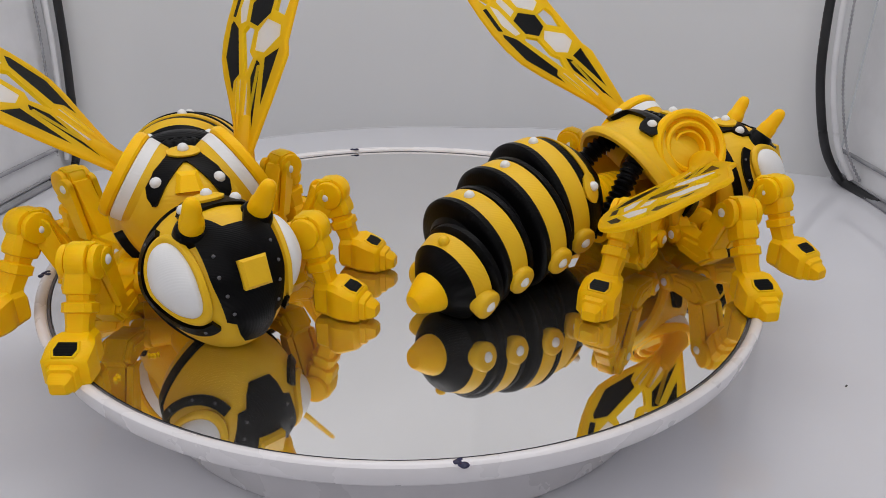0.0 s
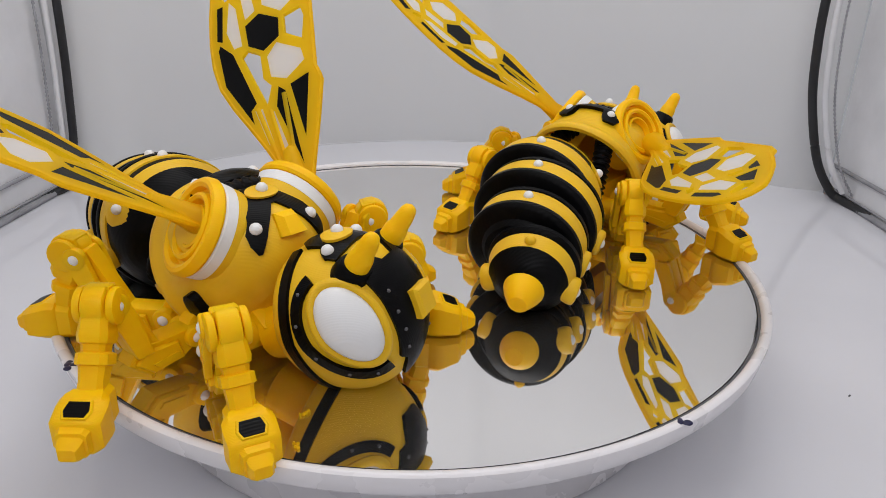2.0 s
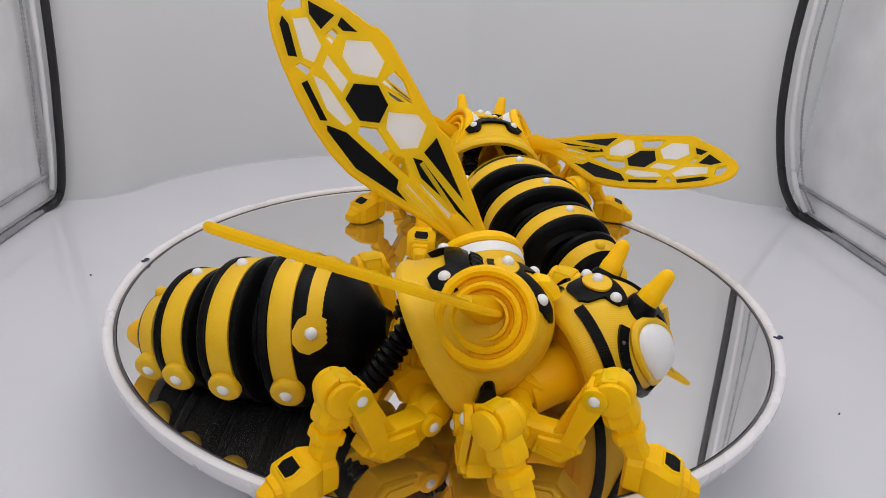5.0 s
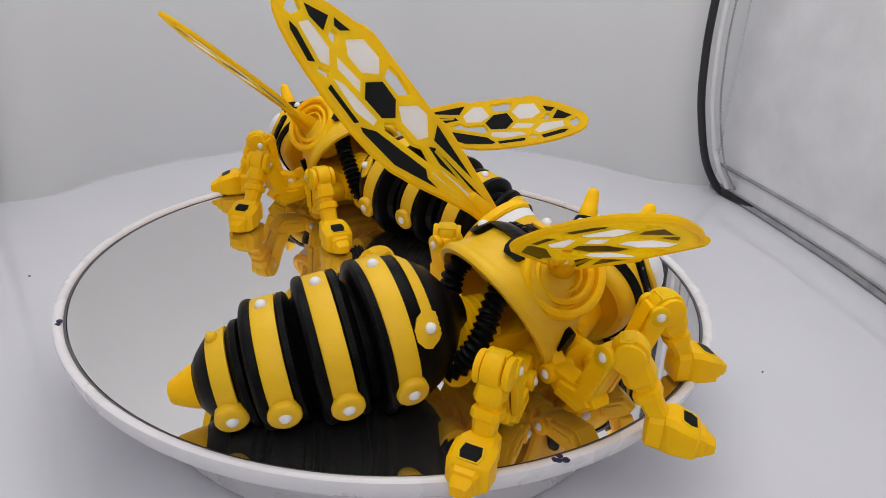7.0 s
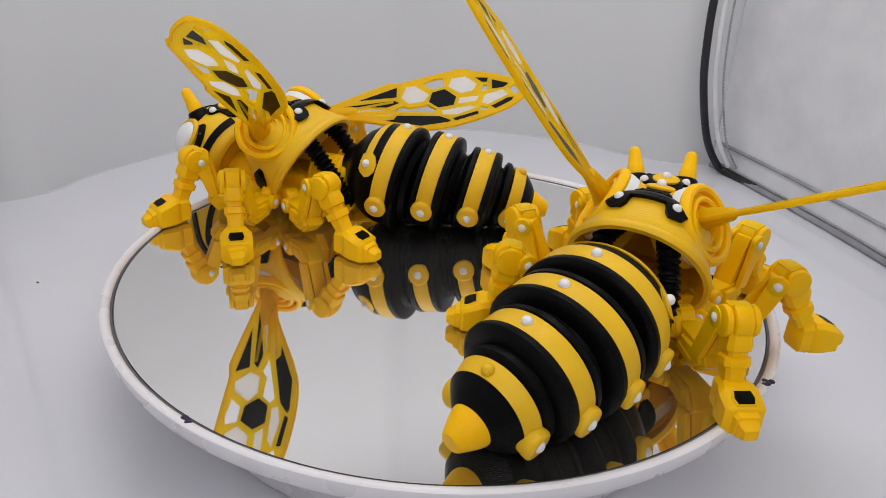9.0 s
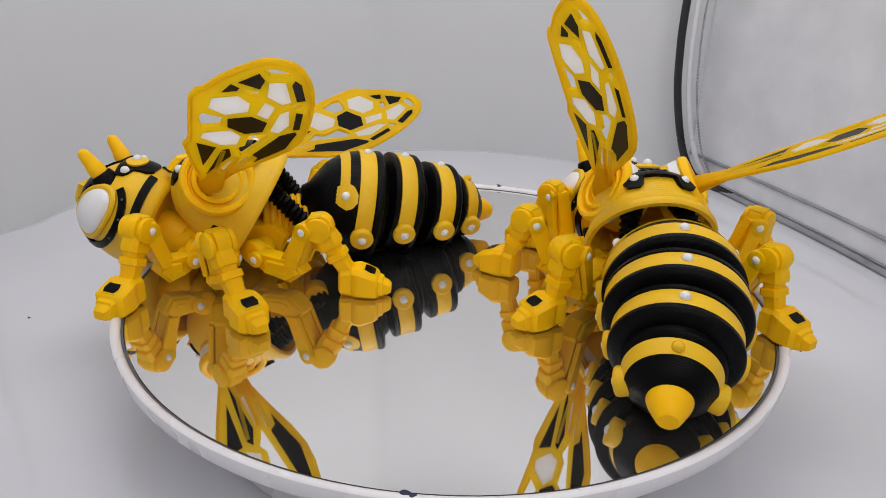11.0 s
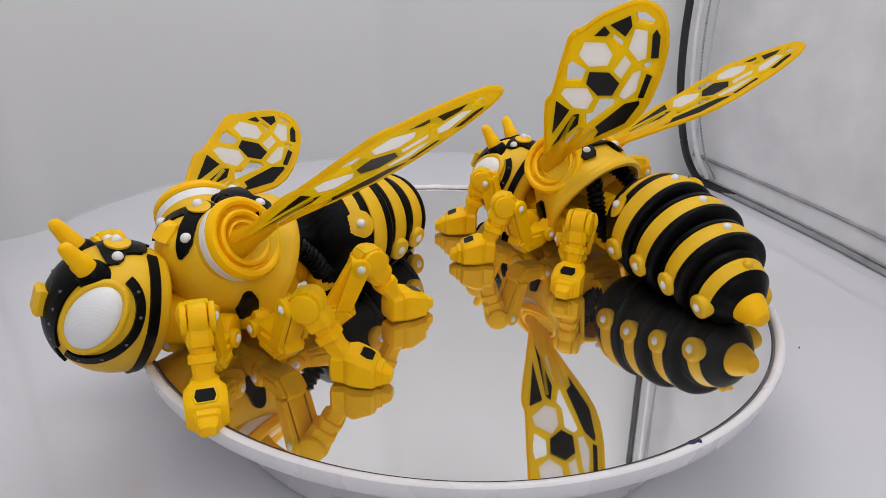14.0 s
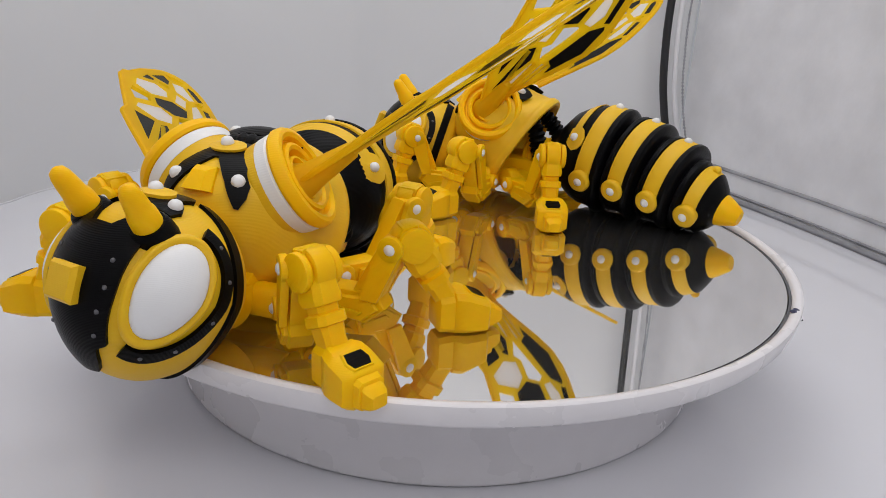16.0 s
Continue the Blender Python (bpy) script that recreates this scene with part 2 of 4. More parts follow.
# the backdrop sheet bows round behind the turntable from one corner pole to the other
bow = []
for k in range(49):
    a = radians(158 - 116 * k / 48)
    c = math.cos(a)
    bow.append((8 + (239 if c < 0 else 238) * c, 110 + (220 + 25 * max(0.0, c) ** 0.5) * math.sin(a)))
bow = [(-250, 170), (-238, 174.5), (-224, 182)] + bow + [(198, 261), (214, 254), (240, 249)]
bm = bmesh.new()
wall_sheet(bm, bow[::-1], FZ, TOP, 3)
setting("wall_back", bm, BACK, "curved matt white backdrop sheet behind the turntable")
bm = bmesh.new()
tube(bm, [(x, y - 0.5, FZ + 0.4) for x, y in bow[::3]], 0.45, 6, 0.0, 1.0, 6)
tagged(part("trim", bm, FABRIC, None), "thin grey edge where the backdrop meets the floor", "", "", "structure")
right_line = [(240, 246), (244, 226), (256, 145), (263, 75), (268, -60), (268, -520)]
left_line = [(-247, 169), (-246, 73), (-245, -60), (-245, -520)]


def side_wall(name, line, sign):
    run = line if sign > 0 else line[::-1]
    bm = bmesh.new()
    wall_sheet(bm, run[::-1], FZ, TOP, 5)
    wall = setting(name, bm, FABRIC, "silvery white lining fabric side wall of the photo box")
    for z, r, mat, nm in ((FZ + 2.0, 2.2, SEAM, "floor_seam"), (FZ + 5.5, 0.8, SEAM, "piping"), (-22.0, 1.3, SEAM, "stitched_seam")):
        bm = bmesh.new()
        tube(bm, [(x - sign * 1.0, y, z) for x, y in line], r, 8, 0.15, 3.0, 60)
        part(nm, bm, mat, wall)
    return wall


side_wall("wall_right", right_line, 1)
side_wall("wall_left", left_line, -1)
# unseen white sheet behind the camera, added to throw light back into the box
bm = bmesh.new()
slab(bm, -420, 420, -524, -520, FZ, TOP)
setting("wall_front_bounce", bm, BACK, "unseen plain white sheet added across the front to bounce light")
bm = bmesh.new()
slab(bm, -420, 420, -520, 420, TOP, TOP + 4)
setting("ceiling", bm, BACK, "plain white roof of the photo box")


def corner_pole(pts, r, inner):
    bm = bmesh.new()
    tube(bm, pts, r, 12, 0.0, 1.0, 20)
    ob = part("corner_pole", bm, PIPING, None)
    tagged(ob, "bent black corner pole of the photo box, with grey stitched hem", "pole")
    bm = bmesh.new()
    tube(bm, inner, r * 0.7, 10, 0.0, 1.0, 20)
    part("hem", bm, FABRIC, ob, "pale fabric hem beside the pole")
    bm = bmesh.new()
    tube(bm, [(x + (4 if x > 0 else -4), y - 4, z) for x, y, z in inner], 0.7, 8, 0.25, 2.5, 60)
    part("stitching", bm, SEAM, ob, "grey stitching")
    return ob


corner_pole([(249, 196, FZ + 3), (241, 226, FZ + 2.6), (234, 230, -34), (222, 229, -14), (212, 228, 20), (208, 228, 50), (207, 228, 90), (211, 228, 180), (220, 228, TOP)], 2.7,
            [(240, 223, -34), (228, 223, -14), (218, 223, 20), (214, 223, 50), (213, 223, 90), (218, 223, 180), (227, 223, TOP)])
corner_pole([(-248, 138, FZ + 3), (-244, 159, FZ + 2.6), (-240.5, 164, -32), (-238, 165, -14), (-236, 165, 10), (-233.5, 165, 62), (-233, 165, 180), (-236, 165, TOP)], 2.4,
            [(-244, 161, -30), (-242, 161, -14), (-240.5, 161, 10), (-238.5, 161, 62), (-238.5, 161, 180), (-241, 161, TOP)])

# ---- the turntable ----
turntable = tagged(new("turntable"), "round white motor turntable with a mirror top", "turntable")
turntable.location = (0, 0, FLOOR)
bm = bmesh.new()
UP = Matrix(((0, 0, -1, 0), (0, 1, 0, 0), (1, 0, 0, 0), (0, 0, 0, 1)))  # turns the x axis upright
rs = revolve(bm, [(0.0, 93.6), (1.0, 95.0), (2.2, 95.6), (34.0, 97.0), (36.8, 97.0), (36.8, 60.0)], 128, UP)
cap(bm, rs[0])
cap(bm, rs[-1])
part("base", bm, RIM, turntable, "white plastic drum under the platter")
bm = bmesh.new()
rs = revolve(bm, [(-5.2, 100.0), (-5.2, 121.0), (-4.8, 122.4), (-4.0, 123.0), (0.2, 123.9), (1.2, 123.8), (1.7, 123.2), (1.8, 122.4), (1.5, 121.4), (0.6, 120.6), (-1.6, 120.4), (-1.9, 119.8), (-2.0, 100.0)], 160, UP)
cap(bm, rs[0])
cap(bm, rs[-1])
platter = part("platter", bm, RIM, turntable, "white rimmed turning plate")
platter.matrix_parent_inverse = Matrix.Translation((0, 0, -FLOOR))
bm = bmesh.new()
rs = revolve(bm, [(-1.9, 119.3), (0.0, 119.3)], 160, UP)
cap(bm, rs[0])
cap(bm, rs[-1])
part("mirror", bm, MIRROR, platter, "polished mirror top")
bm = bmesh.new()
revolve(bm, [(-1.5, 119.5), (0.1, 119.7), (0.12, 120.5), (-1.4, 120.7)], 160, UP)
part("dark_joint", bm, DARK, platter, "thin dark gap round the mirror")
for ang, lng in ((-74.6, 5.0), (-157.8, 5.5), (113.0, 6.0)):
    bm = bmesh.new()
    m = Matrix.Rotation(radians(ang), 4, "Z")
    for k in range(5):
        ball(bm, (122.4 + random.uniform(-1.2, 1.8), random.uniform(-0.5, 0.5) * lng * 0.6, 1.75 + random.uniform(-0.1, 0.1)), random.uniform(0.6, 1.3), 8, 0.9, m @ Matrix.Scale(1, 4))
    for v in bm.verts:
        v.co.z = 1.55 + (v.co.z - 1.6) * 0.35
    part("ink_mark", bm, INK, platter, "dark blue ink blot")

# ---- the wasps ----
WING_OUTLINE = [(36.0, 14.7), (41.4, 13.7), (72.5, 18.2), (78.5, 15.6), (88.1, 12.1), (98.2, 5.9), (101.1, 2.4), (101.0, -3.4), (94.6, -9.0),
                (81.9, -14.0), (61.9, -18.1), (45.7, -17.7), (29.6, -11.1), (15.1, -4.9), (4.0, -3.0), (0.0, -2.6), (0.0, 2.8), (12.9, 7.1)]
CELLS = [
    ("black", [(39.3, 11.4), (37.8, 5.1), (19.4, 6.1)]),
    ("black", [(38.5, 1.0), (32.2, -0.7), (11.0, 3.6), (36.2, 2.9)]),
    ("white", [(30.9, -2.0), (29.8, -3.6), (10.0, -0.3), (10.4, 1.2)]),
    ("white", [(33.0, -5.6), (33.2, -8.0), (20.9, -5.9), (20.7, -4.2)]),
    ("white", [(44.4, 10.9), (48.5, 10.6), (53.7, 3.6), (50.1, -0.2), (43.1, -0.4), (40.6, 4.2)]),
    ("open", [(63.2, 13.6), (62.3, 7.9), (56.2, 7.2), (52.2, 12.0), (59.3, 14.0)]),
    ("white", [(74.4, 12.7), (78.4, 6.5), (75.0, 2.4), (69.2, 1.9), (64.6, 7.2), (67.5, 12.4)]),
    ("black", [(62.1, 5.8), (66.2, -0.1), (63.7, -5.2), (56.5, -5.5), (53.0, -1.1), (55.9, 4.6)]),
    ("open", [(51.6, -2.6), (54.9, -6.6), (53.3, -8.5), (34.0, -3.8), (40.2, -1.2), (43.5, -3.3)]),
    ("black", [(55.3, -11.4), (60.2, -15.0), (58.6, -15.9), (45.6, -15.6), (29.4, -9.2), (34.2, -9.4), (36.1, -7.2)]),
    ("white", [(77.4, -1.6), (75.0, -4.9), (66.4, -4.9), (68.2, -1.3)]),
    ("white", [(71.3, -7.4), (74.6, -9.2), (64.2, -11.8), (57.6, -10.6), (57.6, -7.8)]),
    ("black", [(74.0, -11.6), (74.0, -13.6), (62.8, -15.7), (61.6, -14.0)]),
    ("white", [(89.9, 0.3), (91.6, -3.6), (80.6, -8.1), (77.9, -6.4), (81.0, -1.5)]),
    ("black", [(93.8, -5.8), (91.9, -8.0), (83.3, -11.6), (81.7, -9.6), (90.8, -5.8)]),
    ("open", [(76.8, -8.4), (79.6, -9.8), (79.4, -11.6), (75.8, -10.6)]),
    ("open", [(83.6, 5.0), (82.9, 1.9), (79.6, 1.2), (81.6, 5.4)]),
    ("black", [(94.0, 4.0), (90.5, 1.9), (85.3, 1.9), (86.9, 8.0)]),
    ("black", [(85.0, 9.6), (83.5, 7.2), (81.6, 7.6), (79.2, 11.0)]),
    ("open", [(96.7, 3.0), (98.0, 0.2), (97.1, -3.7), (94.9, -3.4), (93.6, 0.9)]),
]


def shrink(poly, d):
    c = Vector((sum(p[0] for p in poly) / len(poly), sum(p[1] for p in poly) / len(poly)))
    return [tuple(c + (Vector(p) - c) * (1 - d / max((Vector(p) - c).length, 1.5))) for p in poly]


def wing_lattice(side):
    """The flat yellow net of a wing, in its own plane: x to the tip, y to the leading edge."""
    bm = bmesh.new()
    edges = []
    for poly in [WING_OUTLINE] + [shrink(c, -0.3) for _, c in CELLS]:
        vs = [bm.verts.new((x, y * side, 0)) for x, y in poly]
        edges += [bm.edges.new((a, b)) for a, b in zip(vs, vs[1:] + vs[:1])]
    bmesh.ops.triangle_fill(bm, edges=edges, use_beauty=True)
    # faces that fell inside a cell are taken out again
    drop = []
    for f in bm.faces:
        c = f.calc_center_median()
        for _, poly in CELLS:
            inside = False
            for (x0, y0), (x1, y1) in zip(poly, poly[1:] + poly[:1]):
                y0, y1 = y0 * side, y1 * side
                if (y0 > c.y) != (y1 > c.y) and c.x < (x1 - x0) * (c.y - y0) / (y1 - y0) + x0:
                    inside = not inside
            if inside:
                drop.append(f)
                break
    bmesh.ops.delete(bm, geom=drop, context="FACES_ONLY")
    flat = list(bm.faces)
    rim = [e for e in bm.edges if len(e.link_faces) == 1]
    low = {v: bm.verts.new(v.co + Vector((0, 0, -0.7))) for v in list(bm.verts)}
    high = {v: bm.verts.new(v.co + Vector((0, 0, 0.7))) for v in list(low)}
    for f in flat:
        bm.faces.new([high[v] for v in f.verts])
        bm.faces.new([low[v] for v in reversed(f.verts)])
    for e in rim:
        a, b = e.verts
        bm.faces.new((high[a], high[b], low[b], low[a]))
    bmesh.ops.delete(bm, geom=flat, context="FACES")
    bmesh.ops.remove_doubles(bm, verts=bm.verts[:], dist=1e-4)
    return bm


def wing_fittings(side):
    """Thick ribs near the root, the bead along the edge, and the ball that sits in the socket."""
    made = []
    for y0, y1, x1 in ((0.4, 2.2, 36), (-1.4, -7.2, 34), (-0.8, -3.2, 32)):
        bm = bmesh.new()
        tube(bm, [(0, y0 * side, 0), (x1 * 0.5, (y0 + y1) * 0.5 * side, 0), (x1, y1 * side, 0)], 1.0, 8, steps=4)
        made.append(("root_rib", bm))
    outer = [(x, y * side, 0) for x, y in WING_OUTLINE]
    bm = bmesh.new()
    tube(bm, outer[16:] + outer[:15], 0.85, 8, steps=2)
    made.append(("edge_bead", bm))
    bm = bmesh.new()
    ball(bm, (-1.0, 0, 0), 5.2, 18)
    revolve(bm, [(0.0, 4.9), (3.5, 4.2), (7.0, 3.5), (12.0, 2.9), (17.0, 2.2), (19.0, 0.01)], 18)
    made.append(("root_ball", bm))
    return [(nm, make_mesh(nm, b, WING_YELLOW)) for nm, b in made]


def make_mesh(name, bm, mat, smooth=38.0):
    ob = part(name, bm, mat, None, smooth=smooth)
    me = ob.data
    bpy.data.objects.remove(ob)
    return me


WING_MESH, PANEL_MESH, FITTINGS = {}, {}, {}
for side in (1, -1):
    WING_MESH[side] = make_mesh("wing", wing_lattice(side), WING_YELLOW)
    PANEL_MESH[side] = []
    FITTINGS[side] = wing_fittings(side)
    for kind, poly in CELLS:
        if kind == "open":
            continue
        bm = bmesh.new()
        big = shrink(poly, -0.5)
        prism(bm, [(x, y * side) for x, y in big], 0.58, Matrix.Rotation(radians(-90), 4, "X"), 0.1)
        PANEL_MESH[side].append((kind, make_mesh("wing_panel", bm, BLACK if kind == "black" else PANEL)))


def wing(wasp, root, hexa, lead, side):
    """root, middle of the dark hexagon and a point towards the leading edge, in the wasp's own millimetres."""
    x = Vector(hexa) - Vector(root)
    m = frame_of(root, x, (Vector(lead) - Vector(root)) * 1.0)
    if side < 0:
        m = m @ Matrix.Rotation(radians(180), 4, "X")
    ob = link_part("wing", WING_MESH[side], wasp, "yellow lattice wing with black and white cells", in_metres(m))
    for kind, me in PANEL_MESH[side]:
        link_part("wing_panel", me, ob, "black cell" if kind == "black" else "white cell")
    for nm, me in FITTINGS[side]:
        link_part(nm, me, ob)
    return ob


RIVET = {}


def rivet(parent, p, r=1.5):
    key = round(r, 2)
    if key not in RIVET:
        bm = bmesh.new()
        ball(bm, (0, 0, 0), r, 12)
        RIVET[key] = make_mesh("rivet", bm, WHITE)
    return link_part("rivet", RIVET[key], parent, "small white rivet", mm(*p))


STUD_MESH = []


def stud(parent, p):
    if not STUD_MESH:
        bm = bmesh.new()
        ball(bm, (0, 0, 0), 0.55, 8)
        STUD_MESH.append(make_mesh("stud", bm, STUD))
    return link_part("stud", STUD_MESH[0], parent, "tiny grey stud", mm(*p))


def leg(wasp, hip, knee, foot):
    """hip, knee and foot pad in the wasp's own millimetres; the thigh drops to a boot-shaped block and climbs to the knee."""
    hip, knee, foot = Vector(hip), Vector(knee), Vector(foot)
    flat = Vector((knee.x - hip.x, knee.y - hip.y, 0))
    m = frame_of(hip, flat, Vector((0, 0, 1)).cross(flat))
    r, zk = flat.length, knee.z - hip.z
    low = -hip.z + 3.6
    quarter = Matrix.Rotation(radians(90), 4, "Z")
    side = m @ quarter
    bm = bmesh.new()
    # boot: a low beam with a keel and a recessed flank panel
    prism(bm, [(-0.5, -2.8), (3.0, low + 0.9), (r * 0.66, low - 0.6), (r * 0.92, low + 4.4), (r * 0.78, low + 9.0), (r * 0.48, low + 8.6), (3.4, 2.6), (0.0, 3.0)], 3.3, m, 0.5)
    prism(bm, [(4.0, low + 1.6), (r * 0.64, low + 0.4), (r * 0.85, low + 4.4), (r * 0.74, low + 7.6), (r * 0.52, low + 7.2), (5.4, low + 6.8)], 4.7, m, 0.5)
    prism(bm, [(5.6, low + 2.9), (r * 0.60, low + 2.1), (r * 0.66, low + 3.4), (5.8, low + 4.3)], 5.1, m, 0.25)
    # strut up to the knee
    prism(bm, [(r * 0.46, low + 7.4), (r * 0.80, low + 5.0), (r + 2.4, zk - 2.4), (r + 1.6, zk + 2.6), (r - 2.8, zk + 2.2)], 2.9, m, 0.5)
    cylinder(bm, side, 3.2, -5.0, 5.0, 20, 0.6)
    km = m.copy()
    km.translation = m @ Vector((r, 0, zk))
    kside = km @ quarter
    for a, b in ((-5.6, -3.4), (3.4, 5.6)):
        cylinder(bm, kside, 3.4, a, b, 20, 0.5)
        mid = (a + b) / 2
        prism(bm, [(r * 0.62, low + 7.0), (r * 0.84, low + 6.6), (r + 2.9, zk - 1.2), (r - 0.6, zk + 2.6), (r - 3.0, zk + 1.4)], 0.95, m @ Matrix.Translation((0, -mid, 0)), 0.3)
    thigh = part("leg", bm, YELLOW, wasp)
    # fat half ring that carries the hip
    bm = bmesh.new()
    cylinder(bm, m @ Matrix.Translation((-3.6, 0, 1.2)) @ quarter, 5.0, -2.6, 2.6, 22, 0.8)
    part("hip_ring", bm, YELLOW, thigh)
    for s in (-1, 1):
        for c, rr in ((m @ Vector((0, 4.0 * s, 0)), 1.9), (m @ Vector((r, 4.5 * s, zk)), 1.9)):
            rivet(thigh, c, rr)
    # shin and foot in the upright plane from the knee to the pad
    out = Vector((foot.x - knee.x, foot.y - knee.y, 0))
    n = frame_of(knee, out, Vector((0, 0, 1)).cross(out))
    d, drop = out.length, foot.z - knee.z
    top = Vector((min(3.6, d * 0.2), 0, 0.6))
    ank = Vector((d - 8.6, 0, drop - 1.0)) - top
    axis = ank.normalized()
    span = ank.length
    upv = axis.cross(Vector((0, 1, 0)))
    bm = bmesh.new()
    hub = n @ Matrix.Translation(top)
    cylinder(bm, hub @ quarter, 5.5, -2.7, 2.7, 26, 0.7)
    for y0, y1 in ((-5.0, -3.0), (3.0, 5.0)):
        cylinder(bm, hub @ quarter, 4.7, y0, y1, 22, 0.5)
    # square housing between the strut's end and the hub
    prism(bm, [(-4.6, 0.6), (-3.4, 4.6), (0.8, 5.4), (1.6, 1.0)], 3.2, hub, 0.4)
    part("knee_hub", bm, YELLOW, thigh)
    bm = bmesh.new()
    rows = [(0.05, 3.3, 4.2), (0.24, 3.6, 4.5), (0.34, 3.9, 4.6), (0.42, 3.6, 4.2), (0.44, 3.0, 3.2), (0.52, 2.9, 3.0), (0.54, 3.9, 3.9), (0.66, 4.0, 3.9), (0.68, 3.3, 3.1), (0.84, 3.0, 2.9), (1.04, 3.3, 3.3)]
    loft(bm, [(top + axis * (span * f), hw, hh, upv) for f, hw, hh in rows], n, 0.36)
    part("shin", bm, YELLOW, thigh)
    bm = bmesh.new()
    z0 = drop - 9.6
    U = (0, 0, 1)
    rows = [(-12.2, 3.4, 1.6, 8.6), (-11.4, 4.2, 0.6, 10.2), (-7.4, 4.3, 0.0, 10.6), (-7.1, 4.7, 0.0, 11.3), (-4.6, 5.9, 0.0, 11.5), (-2.6, 6.1, 0.0, 10.7), (1.6, 5.9, 0.0, 8.9), (2.6, 4.6, 0.0, 8.4), (2.8, 3.9, 0.2, 7.6), (4.4, 3.5, 0.3, 7.0), (4.6, 3.0, 0.5, 6.2), (6.2, 2.7, 0.9, 5.4), (7.3, 2.0, 1.5, 4.6)]
    loft(bm, [((d + s, 0, z0 + (a + b) / 2), hw, (b - a) / 2, U) for s, hw, a, b in rows], n, 0.27)
    part("foot", bm, YELLOW, thigh)
    # black pad with its raised frame
    tilt = n @ Matrix.Translation((d - 0.5, 0, z0 + 9.75)) @ Matrix.Rotation(math.atan2(1.8, 4.2), 4, "Y") @ Matrix.Rotation(radians(-90), 4, "X")
    pad = [(-2.2, -2.4), (-2.2, 2.4), (0.2, 3.0), (2.0, 2.3), (2.0, -2.3), (0.2, -3.0)]
    bm = bmesh.new()
    prism(bm, shrink(pad, -0.8), 0.4, tilt, 0.3)
    part("pad_frame", bm, YELLOW, thigh)
    bm = bmesh.new()
    prism(bm, pad, 0.52, tilt, 0.08)
    part("toe_pad", bm, BLACK, thigh, "black inset pad")
    return thigh


def plate_on(radius, centre=(0, 0, 0)):
    """Surface of a rounded body: v runs over the top from the front, w to the left side, both in degrees."""
    c = Vector(centre)

    def surf(v, w, h):
        v, w = radians(v), radians(w)
        d = Vector((math.cos(v) * math.cos(w), math.sin(w), math.sin(v) * math.cos(w)))
        return c + d * (radius(d) + h)
    return surf


def spot_on(radius, direction, tall, centre=(0, 0, 0)):
    """Tangent placing on a rounded body round one direction: p runs along tall, q across."""
    e = Vector(direction).normalized()
    t = Vector(tall)
    t = (t - e * t.dot(e)).normalized()
    s = e.cross(t)
    c = Vector(centre)

    def place(p, q, h):
        d = (e * radius(e) + t * p + s * q).normalized()
        return c + d * (radius(d) + h)
    return place


